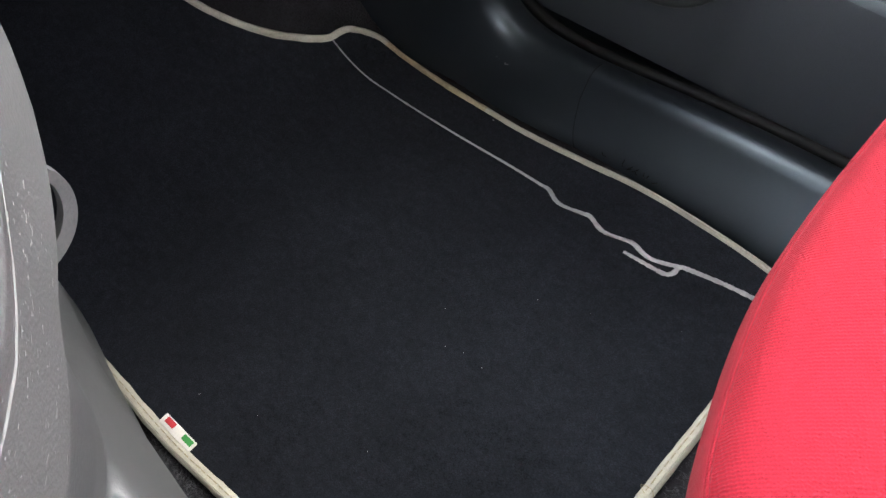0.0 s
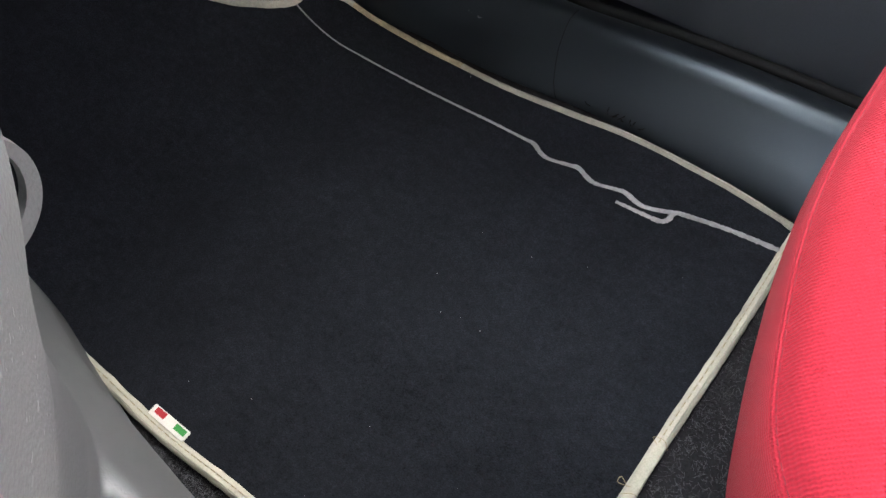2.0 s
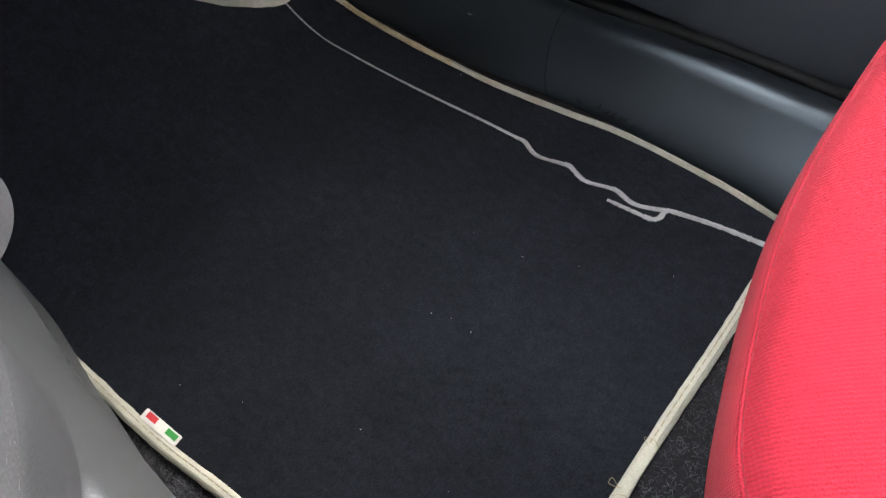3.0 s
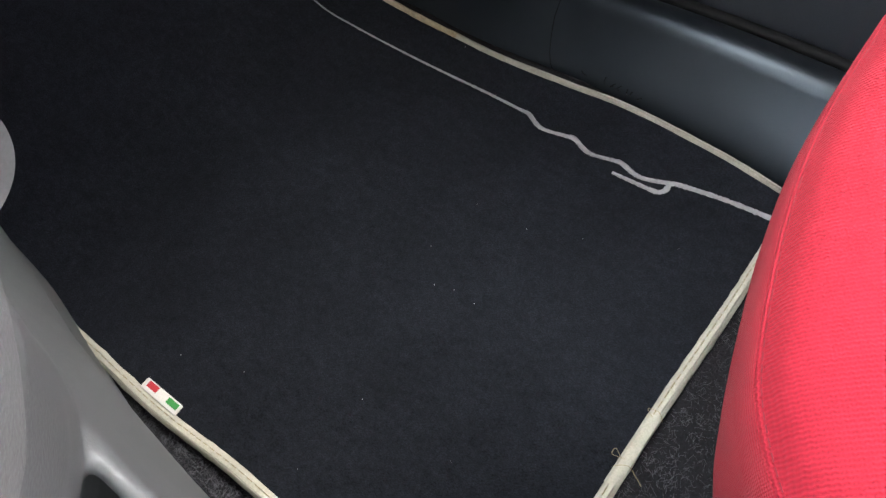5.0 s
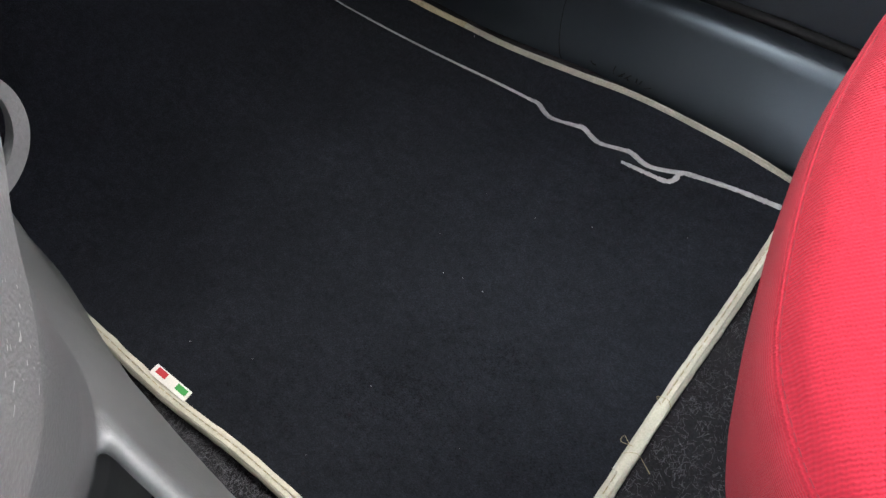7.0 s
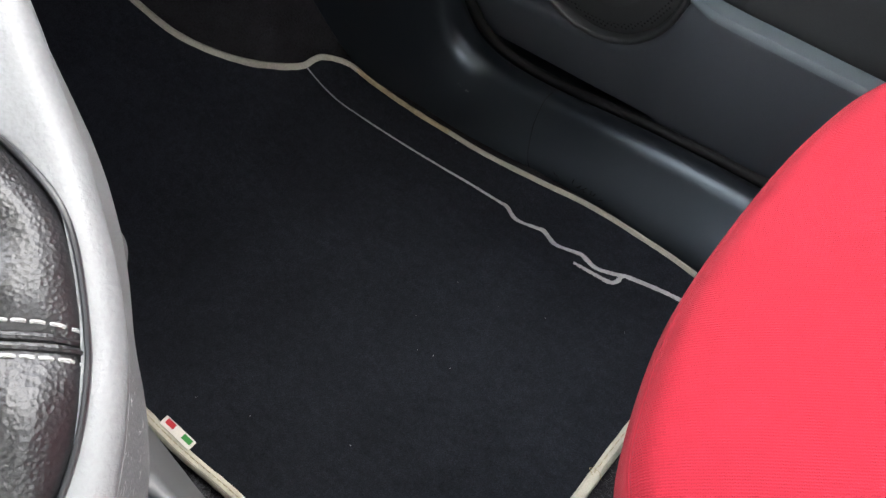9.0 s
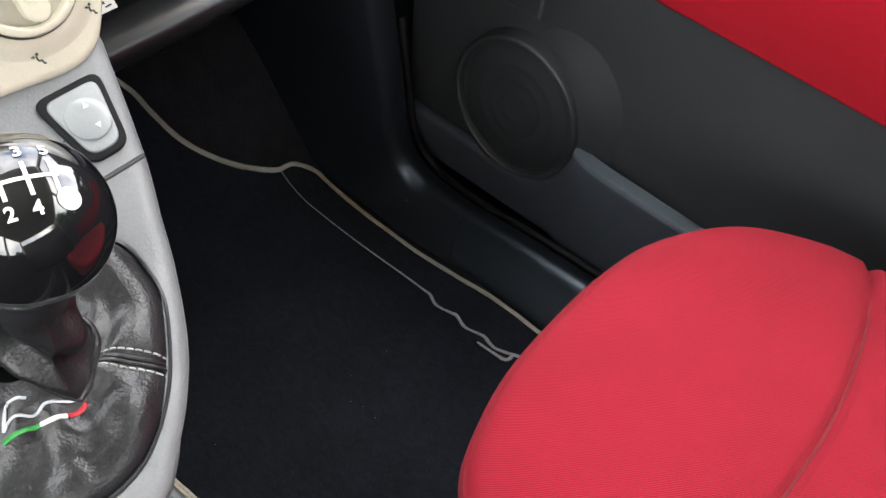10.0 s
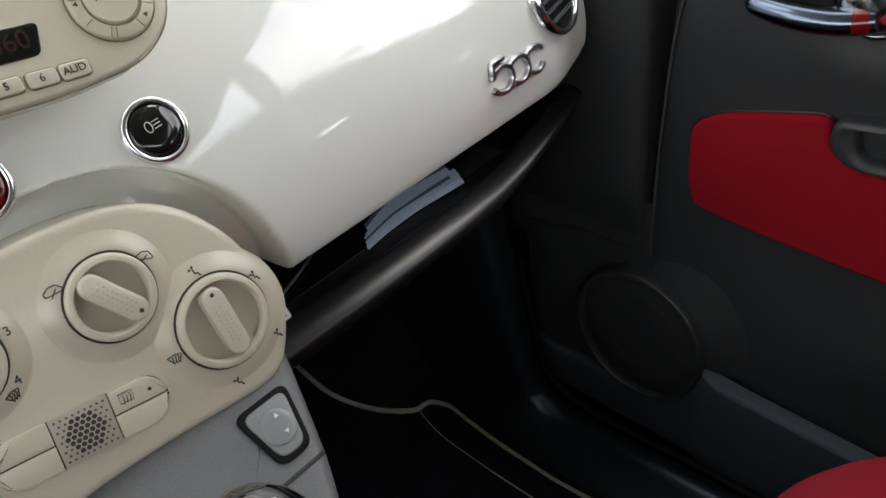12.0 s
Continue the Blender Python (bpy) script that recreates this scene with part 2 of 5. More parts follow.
# ---- mesh tools ----
def finish(name, bm, mat, parent=None, label="", sharp=40, smooth=True):
    bmesh.ops.recalc_face_normals(bm, faces=bm.faces)
    me = bpy.data.meshes.new(name)
    bm.to_mesh(me)
    bm.free()
    me.materials.append(mat)
    if smooth:
        me.shade_smooth()
        me.set_sharp_from_angle(angle=radians(sharp))
    ob = new(name, me)
    ob.parent = parent
    if label:
        ob["label"] = label
    return ob


def part(name, bm, mat, parent, label="", sharp=40):
    return finish(name, bm, mat, parent, label, sharp)


def thing(name, label, category, at=(0, 0, 0), group="", kind=""):
    ob = new(name)
    ob.empty_display_size = 0.02
    return tagged(ob, label, category, group, kind)


def structure(name, bm, mat, label, category, sharp=40):
    return tagged(finish(name, bm, mat, None, "", sharp), label, category, "", "structure")


def loft(rows, close=False, cap=False, bm=None):
    """Quads between rows of points; close joins each row's ends, cap fills the first and last row."""
    bm = bm or bmesh.new()
    vs = [[bm.verts.new(p) for p in r] for r in rows]
    k = len(rows[0])
    for a, b in zip(vs, vs[1:]):
        for i in range(k if close else k - 1):
            j = (i + 1) % k
            bm.faces.new((a[i], a[j], b[j], b[i]))
    if cap:
        bm.faces.new(vs[0])
        bm.faces.new(vs[-1])
    return bm


def curve(pts, n=8, closed=False):
    """A Catmull-Rom curve through points of any dimension."""
    p = [Vector(q) for q in pts]
    out, k = [], len(p)
    for i in range(k if closed else k - 1):
        if closed:
            a, b, c, d = p[i - 1], p[i], p[(i + 1) % k], p[(i + 2) % k]
        else:
            a, b, c, d = p[max(i - 1, 0)], p[i], p[i + 1], p[min(i + 2, k - 1)]
        for j in range(n):
            t = j / n
            out.append(0.5 * ((2 * b) + (c - a) * t + (2 * a - 5 * b + 4 * c - d) * t * t + (3 * b - a - 3 * c + d) * t ** 3))
    if not closed:
        out.append(p[-1].copy())
    return out


def interp(x, xs, ys):
    return float(np.interp(x, xs, ys))


def tube(path, radius, seg=8, closed=False, bm=None, squash=1.0, up=None):
    """A round or flattened rod along a path; radius is a number or a list."""
    path = [Vector(p) for p in path]
    k = len(path)
    rows = []
    ref = Vector(up) if up else Vector((0.123, 0.3, 0.95)).normalized()
    for i, p in enumerate(path):
        if closed:
            t = path[(i + 1) % k] - path[i - 1]
        else:
            t = path[min(i + 1, k - 1)] - path[max(i - 1, 0)]
        t.normalize()
        s = t.cross(ref).normalized()
        u = s.cross(t)
        r = radius[i] if isinstance(radius, list) else radius
        rows.append([p + s * (math.cos(a) * r) + u * (math.sin(a) * r * squash) for a in (2 * math.pi * j / seg for j in range(seg))])
    if closed:
        rows.append(rows[0])
        bm = loft(rows, True, False, bm)
        bmesh.ops.remove_doubles(bm, verts=bm.verts, dist=1e-6)
        return bm
    return loft(rows, True, True, bm)


def offset(pts, d):
    """A closed 2D outline (counter-clockwise) moved inwards by d."""
    out, k = [], len(pts)
    for i in range(k):
        a, b, c = Vector(pts[i - 1]), Vector(pts[i]), Vector(pts[(i + 1) % k])
        t = (c - a).normalized()
        out.append(Vector((b.x - t.y * d, b.y + t.x * d)))
    return out


def ccw(pts):
    a = sum(pts[i - 1][0] * pts[i][1] - pts[i][0] * pts[i - 1][1] for i in range(len(pts)))
    return list(pts) if a > 0 else list(reversed(list(pts)))


def rounded(pts, r, n=6):
    """A closed polygon with its corners rounded."""
    out, k = [], len(pts)
    for i in range(k):
        a, b, c = Vector(pts[i - 1]), Vector(pts[i]), Vector(pts[(i + 1) % k])
        ra = min(r, (a - b).length * 0.48, (c - b).length * 0.48)
        p, q = b + (a - b).normalized() * ra, b + (c - b).normalized() * ra
        for j in range(n + 1):
            t = j / n
            out.append((1 - t) ** 2 * p + 2 * t * (1 - t) * b + t * t * q)
    return out


class Plane:
    """A flat working frame: origin, right, up; out is the normal."""

    def __init__(self, o, u, v):
        self.o, self.u = Vector(o), Vector(u).normalized()
        self.n = self.u.cross(Vector(v)).normalized()
        self.v = self.n.cross(self.u)

    def at(self, a, b, h=0.0):
        return self.o + self.u * a + self.v * b + self.n * h


def plate(pl, pts, h0, h1, bevel=0.001, bm=None, steps=3, dome=0.0):
    """A slab over a closed outline on a working frame, with rounded upper edges and, if wished, a domed top."""
    pts = ccw(pts)
    rows = [[pl.at(p[0], p[1], h0) for p in pts]]
    for s in range(steps + 1):
        a = math.pi / 2 * s / steps
        ins = offset(pts, bevel * (1 - math.cos(a)))
        rows.append([pl.at(p.x, p.y, h1 - bevel + bevel * math.sin(a)) for p in ins])
    bm = bm or bmesh.new()
    if dome:
        c = sum((Vector(p[:2]) for p in ins), Vector((0, 0))) / len(ins)
        for s in (0.75, 0.5, 0.25, 0.06):
            rows.append([pl.at(*(c + (p - c) * s), h1 + dome * (1 - s * s)) for p in ins])
    return loft(rows, True, True, bm)


def ring2d(a, b, r, n=40, ry=None):
    return [Vector((a + r * math.cos(2 * math.pi * i / n), b + (ry or r) * math.sin(2 * math.pi * i / n))) for i in range(n)]


def lathe(pl, a, b, prof, n=40, bm=None, ey=1.0):
    """A turned form round the point (a, b) of a frame; prof is a list of (radius, height)."""
    rows = [[pl.at(a + r * math.cos(2 * math.pi * i / n), b + ey * r * math.sin(2 * math.pi * i / n), h) for i in range(n)] for r, h in prof]
    return loft(rows, True, True, bm)


def sphere(c, r, n=32, bm=None):
    bm = bm or bmesh.new()
    bmesh.ops.create_uvsphere(bm, u_segments=n, v_segments=n // 2, radius=r, matrix=Matrix.Translation(c))
    return bm


def box(lo, hi, bevel=0.0, bm=None):
    own = bmesh.new()
    bmesh.ops.create_cube(own, size=1.0, matrix=Matrix.LocRotScale((Vector(lo) + Vector(hi)) / 2, None, Vector(hi) - Vector(lo)))
    if bevel:
        bmesh.ops.bevel(own, geom=own.edges[:], offset=bevel, segments=2, affect="EDGES", profile=0.5)
    return own


def words(text, size, pl, a, b, h, mat, parent, turn=0.0, thick=0.0002):
    """Raised letters in the built-in font, centred at (a, b) of a frame."""
    cu = bpy.data.curves.new("text", "FONT")
    cu.body, cu.size, cu.extrude, cu.align_x, cu.align_y = text, size, thick, "CENTER", "CENTER"
    tmp = bpy.data.objects.new("text", cu)
    me = bpy.data.meshes.new_from_object(tmp)
    bpy.data.objects.remove(tmp)
    m = Matrix((pl.u, pl.v, pl.n)).transposed().to_4x4()
    m.translation = pl.at(a, b, h)
    me.transform(m @ Matrix.Rotation(turn, 4, "Z"))
    me.materials.append(mat)
    ob = new("lettering", me)
    ob.parent = parent
    return ob


def bar(pl, a, b, w, hgt, h, bm=None, turn=0.0):
    c, s = math.cos(turn), math.sin(turn)
    pts = [Vector((a + x * c - y * s, b + x * s + y * c)) for x, y in ((-w / 2, -hgt / 2), (w / 2, -hgt / 2), (w / 2, hgt / 2), (-w / 2, hgt / 2))]
    return plate(pl, pts, h - 0.0004, h, 0.0001, bm, 1)


def smoothstep(t):
    t = min(1.0, max(0.0, t))
    return t * t * (3 - 2 * t)


# ---- floor, toe board, sill ----
TOE = 1.19


def floor_z(y):
    """The footwell: level, then bending up into the toe board."""
    if y < 0.42:
        return 0.0
    if y < 0.50:
        return TOE * (y - 0.42) ** 2 / 0.16
    return TOE * (y - 0.46)


ys = [-1.3 + 0.1 * i for i in range(17)] + [0.32 + 0.02 * i for i in range(22)]
structure("floor", loft([[(x, y, floor_z(y) - 0.010) for x in (-0.6, -0.3, 0.0, 0.2, 0.4, 0.56)] for y in ys]), CARPET,
          "dark grey needle-felt carpet on the footwell floor", "car floor")
structure("wall_firewall", box((-0.6, 0.74, -0.03), (0.72, 0.78, 0.84), 0.004), CARPET, "black felt-lined bulkhead ahead of the footwell", "bulkhead")

# loose curly fibres of the carpet beside and behind the mat
rng = random.Random(4)
bm = bmesh.new()
for i in range(14000):
    if i % 9 < 6:
        x, y = rng.uniform(0.13, 0.60), rng.uniform(-0.14, 0.0)
    else:
        x, y = rng.uniform(0.106, 0.132), rng.uniform(-0.05, 0.36)
    a, ln, z = rng.uniform(0, 2 * math.pi), rng.uniform(0.002, 0.006), rng.uniform(-0.0105, -0.007)
    bend = rng.uniform(-1.2, 1.2)
    w = rng.uniform(0.00006, 0.00013)
    p, pair = Vector((x, y, z)), []
    for k in range(4):
        t = Vector((math.cos(a), math.sin(a), rng.uniform(-0.2, 0.35)))
        s = Vector((-math.sin(a), math.cos(a), 0)) * w
        pair.append((bm.verts.new(p - s), bm.verts.new(p + s)))
        p = p + t * (ln / 3)
        a += bend / 3
    for (q, r), (u, v) in zip(pair, pair[1:]):
        bm.faces.new((q, r, v, u))
tagged(finish("carpet_fibres", bm, FIBRE), "loose curly grey fibres of the felt carpet", "carpet fibres", "", "stuff")

# sill and kick panel: one moulding along the door opening
edge = curve([(-1.25, 0.050), (-0.8, 0.050), (-0.3, 0.050), (0.0, 0.050), (0.13, 0.046), (0.26, 0.034), (0.330, 0.040), (0.362, 0.078),
              (0.375, 0.15), (0.386, 0.22), (0.402, 0.30), (0.42, 0.40), (0.435, 0.52), (0.44, 0.60)], 8)
foot = curve([(-1.25, -0.012), (-0.8, -0.012), (-0.3, -0.012), (0.0, -0.012), (0.16, -0.012), (0.30, -0.012), (0.44, -0.012), (0.60, 0.08),
              (0.73, 0.15), (0.735, 0.22), (0.735, 0.30), (0.735, 0.40), (0.735, 0.52), (0.735, 0.60)], 8)
rows = []
for i, (e, f) in enumerate(zip(edge, foot)):
    t = (edge[min(i + 1, len(edge) - 1)] - edge[max(i - 1, 0)]).normalized()
    n = Vector((-t.y, t.x))
    row = []
    inner = interp(e.x, [-0.02, 0.03, 0.10, 0.17, 0.24, 0.30, 0.40, 0.46, 0.60], [0.538, 0.543, 0.548, 0.548, 0.541, 0.537, 0.537, 0.541, 0.556])
    wide = smoothstep((e.x - 0.25) / 0.09)
    for s in (0, 0.15, 0.35, 0.6, 0.85):
        q = f.lerp(e - n * 0.012, s)
        row.append((inner + (0.583 - 0.008 * wide - inner) * s ** 1.3, q.x, q.y))
    for dx, dn in ((0.585, -0.006), (0.589, -0.001), (0.594, 0.0023), (0.600, 0.0030), (0.607, 0.0016), (0.6135, -0.0012), (0.619, -0.0052), (0.6215, -0.0095),
                   (0.6225, -0.0140), (0.623, -0.02), (0.629, -0.05), (0.700, -0.06)):
        q = e + n * dn * (1 + wide * (0.5 if dx < 0.60 and dn < 0 else 0))
        row.append((0.600 + (dx - 0.600) * (1 + wide * (0.5 if dx < 0.60 else 0.1)), q.x, q.y))
    rows.append(row)
sill = thing("sill_trim", "black satin plastic sill and kick panel moulding", "sill trim")
part("moulding", loft(rows), SILLSKIN, sill, sharp=60)
# joint between the sill cover and the kick panel, and a torn felt edge
joint = []
for k in range(10):
    y = min(0.2435, 0.2235 + 0.0048 * k)
    a, b = next((p[k], q[k]) for p, q in zip(rows, rows[1:]) if p[k][1] <= y < q[k][1])
    joint.append(Vector(a).lerp(Vector(b), (y - a[1]) / (b[1] - a[1])) - Vector((0.0001, 0, 0)))
part("joint", tube(joint, 0.0004, 6), RUBBER, sill, "thin dark joint line")
lip_path = [Vector(r[13]) + Vector((0.0006, 0, 0.0010)) for r in rows]
part("seal_lip", tube(lip_path[:75], 0.0007, 6), DOORSKIN, sill, "thin black lip of the door seal")
part("door_seal", tube([p + Vector((0.012, 0, -0.003)) for p in lip_path[:75]], 0.0055, 10), RUBBER, sill, "black rubber door seal")
rng = random.Random(7)
bm = bmesh.new()
for i in range(9):
    y = 0.155 + rng.uniform(0, 0.05)
    p = Vector((0.5475, y - 0.012, 0.001))
    q = p + Vector((rng.uniform(-0.001, 0.004), rng.uniform(-0.006, 0.006), rng.uniform(0.002, 0.009)))
    tube([p, (p + q) / 2 + Vector((-0.002, 0, 0.001)), q], 0.0005, 4, bm=bm)
part("frayed_edge", bm, RUBBER, sill, "frayed black felt edge")
bm = bmesh.new()
for i in range(9):
    y = 0.335 + rng.uniform(-0.012, 0.012)
    z = 0.018 + rng.uniform(-0.003, 0.003)
    tube([(0.5655 + z * 0.2, y, z), (0.5662 + z * 0.2, y - rng.uniform(0.001, 0.004), z + 0.001)], 0.0004, 4, bm=bm)
part("scuff", bm, CHALK, sill, "pale scuff marks")

# ---- floor mat ----
mat_thing = thing("floor_mat", "black velour car floor mat edged with stitched cream binding", "floor mat")
RIGHT = [(0.000, 0.528), (0.012, 0.533), (0.06, 0.540), (0.142, 0.542), (0.20, 0.536), (0.264, 0.530), (0.368, 0.530), (0.44, 0.5345), (0.460, 0.533)]
FRONT = [(0.534, 0.456), (0.526, 0.468), (0.511, 0.4795), (0.498, 0.4825), (0.485, 0.484), (0.463, 0.4945), (0.436, 0.511), (0.412, 0.5305), (0.394, 0.552), (0.383, 0.578), (0.3755, 0.600), (0.35, 0.625), (0.30, 0.640), (0.25, 0.648), (0.129, 0.652)]


def mat_right(y):
    if y <= 0.46:
        return interp(y, [p[0] for p in RIGHT], [p[1] for p in RIGHT]) - 0.004
    return interp(y, [p[1] for p in FRONT], [p[0] for p in FRONT]) - 0.004


rows = []
for i in range(66):
    y = -0.006 + 0.656 * i / 65
    xr = mat_right(y)
    rows.append([(0.129 + (xr - 0.129) * k / 24, y, floor_z(y) + 0.0004 * noise.noise((k * 0.6, y * 30, 0))) for k in range(25)])
part("carpet_sheet", loft(rows), VELOUR, mat_thing)


def binding(path, name, half, label="", tape=BINDING):
    """A folded cloth tape along the mat's edge, domed in section and a little uneven."""
    path = [Vector(p) for p in path]
    rows = []
    for i, p in enumerate(path):
        t = (path[min(i + 1, len(path) - 1)] - path[max(i - 1, 0)]).normalized()
        s = t.cross(Vector((0, 0, 1))).normalized()
        w = half * (1 + 0.07 * noise.noise(p * 45) + 0.13 * noise.noise(p * 330))
        row = []
        for a in (-1.0, -0.96, -0.8, -0.56, -0.48, -0.40, 0.0, 0.12, 0.20, 0.28, 0.45, 0.8, 0.97, 1.0):
            h = 0.0042 * (1 - abs(a) ** 3.0) - (0.0018 if abs(a - 0.2) < 0.02 else 0) - (0.0013 if abs(a + 0.48) < 0.02 else 0) - 0.0015
            h += 0.0004 * noise.noise(p * 160 + Vector((a, 0, 0)))
            row.append(p + s * (-a * w) + Vector((0, 0, h)))
        row = [row[0] - Vector((0, 0, 0.006))] + row + [row[-1] - Vector((0, 0, 0.006))]
        rows.append(row)
    b = part(name, loft(rows), tape, mat_thing, label)
    dashes = bmesh.new()
    for p, q in zip(path, path[1:]):
        t = (q - p)
        s = t.normalized().cross(Vector((0, 0, 1))).normalized()
        c0 = p.lerp(q, 0.1) - s * (0.2 * half) + Vector((0, 0, 0.0019))
        c1 = p.lerp(q, 0.75) - s * (0.2 * half) + Vector((0, 0, 0.0019))
        tube([c0, c1], 0.00035, 5, bm=dashes)
    part("stitching", dashes, DARKTHREAD, b, "brown stitching along the tape")
    return b


def on_floor(pts, step=0.0045):
    c = curve(pts, 24)
    out, last = [Vector((c[0].x, c[0].y, floor_z(c[0].y)))], c[0]
    for p in c:
        if (p - last).length >= step:
            out.append(Vector((p.x, p.y, floor_z(p.y))))
            last = p
    return out


binding(on_floor([(0.129, 0.64), (0.129, 0.5), (0.130, 0.38), (0.127, 0.28), (0.130, 0.20), (0.128, 0.10), (0.130, 0.0)]), "side_binding", 0.0054)
binding(on_floor([(0.129, -0.0040), (0.22, -0.0046), (0.325, -0.0036), (0.42, -0.0052), (0.527, -0.0044)]), "rear_binding", 0.0051)
# sill and front tape: dirt plus footwell shade in one darker colour
binding(on_floor([(0.527, -0.012), (0.530, 0.008), (0.536, 0.06), (0.538, 0.142), (0.532, 0.20), (0.526, 0.264), (0.5255, 0.315)]),
        "sill_binding", 0.0034, "soiled cream tape, darkened for footwell shade", SOILSHADEBINDING)
binding(on_floor([(0.5255, 0.312), (0.526, 0.368), (0.5295, 0.43), (0.5295, 0.448)]), "stained_binding", 0.0034, "rust-stained cream tape", RUSTBINDING)
binding(on_floor([(0.5295, 0.446), (0.5285, 0.454), (0.522, 0.4655), (0.509, 0.4765), (0.497, 0.4795), (0.484, 0.481), (0.462, 0.4915), (0.434, 0.508), (0.410, 0.5275), (0.392, 0.549), (0.381, 0.575), (0.3735, 0.598), (0.35, 0.622), (0.30, 0.637), (0.25, 0.645)]),
        "front_binding", 0.0036, "soiled cream tape, darkened for footwell shade", SOILSHADEBINDING)
# overlap of the tape's two ends, with a knot and loose threads
bm = loft([[(x, y, z) for y, z in ((-0.0086, -0.003), (-0.0080, 0.0012), (-0.005, 0.0029), (-0.0012, 0.0029), (0.0006, 0.0012), (0.0010, -0.003))]
           for x in (0.268, 0.285, 0.30, 0.318, 0.3235)], False, True)
part("tape_end", bm, BINDING, mat_thing, "folded end of the cream tape")
for pts in ([(0.322, -0.010, 0.0036), (0.326, -0.005, 0.0055), (0.324, 0.002, 0.0055), (0.321, -0.003, 0.0042)], [(0.286, -0.001, 0.0038), (0.289, 0.005, 0.0065), (0.284, 0.005, 0.0085), (0.287, -0.003, 0.0045)],
            [(0.279, 0.001, 0.0034), (0.284, -0.007, 0.0052), (0.281, -0.015, 0.0036), (0.279, -0.020, 0.0005)]):
    part("loose_thread", tube(curve(pts, 8), 0.0002, 5), DARKTHREAD, mat_thing, "loose brown thread")
# woven flag label sewn under the tape
pl = Plane((0.131, 0.282, 0.0022), (0, -1, 0), (1, 0, 0))
tab = part("woven_label", plate(pl, rounded([(-0.0185, 0.0), (0.0185, 0.0), (0.0185, 0.0085), (-0.0185, 0.0085)], 0.0014), -0.0006, 0.0008, 0.0004), FLAGWHITE, mat_thing,
           "small white woven label with red and green blocks")
part("red_block", plate(pl, [(-0.0150, 0.0030), (-0.0050, 0.0030), (-0.0050, 0.0078), (-0.0150, 0.0078)], 0.0006, 0.0011, 0.0002), FLAGRED, tab)
part("green_block", plate(pl, [(0.0058, 0.0028), (0.0165, 0.0028), (0.0165, 0.0074), (0.0058, 0.0074)], 0.0006, 0.0011, 0.0002), FLAGGREEN, tab)
# wavering pale line drawn on the mat
def drawn(pts, widths, name):
    c = curve(pts, 40)
    ws = [interp(i / (len(c) - 1), np.linspace(0, 1, len(widths)), widths) for i in range(len(c))]
    rows = []
    for i, p in enumerate(c):
        t = (c[min(i + 1, len(c) - 1)] - c[max(i - 1, 0)]).normalized()
        s = Vector((-t.y, t.x))
        w = ws[i] * (1 + 0.22 * noise.noise((p.x * 420, p.y * 420, 3)) + 0.38 * noise.noise((p.x * 1500, p.y * 1500, 7)))
        z = floor_z(p.y)
        rows.append([(*(p + s * w), z + 0.0004), (*(p + s * w * 0.5), z + 0.0011), (*(p - s * w * 0.5), z + 0.0011), (*(p - s * w), z + 0.0004)])
    return part(name, loft(rows), CHALK, mat_thing, "wavering pale grey line drawn on the pile")


drawn([(0.5045, -0.001), (0.5, 0.039), (0.493, 0.074), (0.4905, 0.080), (0.483, 0.102), (0.4865, 0.120), (0.4855, 0.127), (0.481, 0.147), (0.4865, 0.164), (0.485, 0.172),
       (0.481, 0.193), (0.4875, 0.209), (0.4875, 0.218), (0.487, 0.253), (0.4855, 0.293), (0.4845, 0.3345), (0.4845, 0.38), (0.4855, 0.427), (0.4860, 0.462), (0.4865, 0.478)],
      [0.0021, 0.0021, 0.0021, 0.0022, 0.0018, 0.0022, 0.0021, 0.0016, 0.0022, 0.0021, 0.0015, 0.0020, 0.0018, 0.0013, 0.0012, 0.0011, 0.0010, 0.0009, 0.0008, 0.0007, 0.0007], "drawn_line")
drawn([(0.490, 0.080), (0.483, 0.080), (0.478, 0.085), (0.4765, 0.100), (0.475, 0.122)], [0.0020, 0.0022, 0.0020, 0.0018, 0.0014], "drawn_branch")
rng = random.Random(11)
bm = bmesh.new()
for i in range(14):
    x, y = rng.uniform(0.15, 0.52), rng.uniform(0.02, 0.30)
    sphere((x, y, 0.0004), rng.uniform(0.0002, 0.0004), 6, bm)
tagged(part("lint", bm, CHALK, mat_thing, "pale specks of lint"), kind="stuff")

# ---- door ----
door = thing("door_1", "black plastic car door lining with red cloth insert and chrome release", "car door", kind="structure")
XD = 0.672
front_edge = curve([(0.236, 0.30), (0.234, 0.40), (0.230, 0.49), (0.225, 0.56), (0.217, 0.61), (0.200, 0.66), (0.16, 0.705)], 6)
rows = []
for p in front_edge:
    y0, z = p.x, p.y
    row = [(XD + 0.03, y0 + 0.003, z), (XD + 0.006, y0 + 0.002, z), (XD, y0 - 0.004, z)]
    for k in range(1, 40):
        y = y0 - 0.004 - (y0 + 0.75) * k / 39
        swell = 0.006 * math.exp(-((z - 0.62) / 0.08) ** 2)
        dish = 0.010 * math.exp(-(((y - 0.051) / 0.055) ** 2 + ((z - 0.632) / 0.045) ** 2) ** 2)
        row.append((XD - swell + dish, y, z))
    rows.append(row)
lower = []
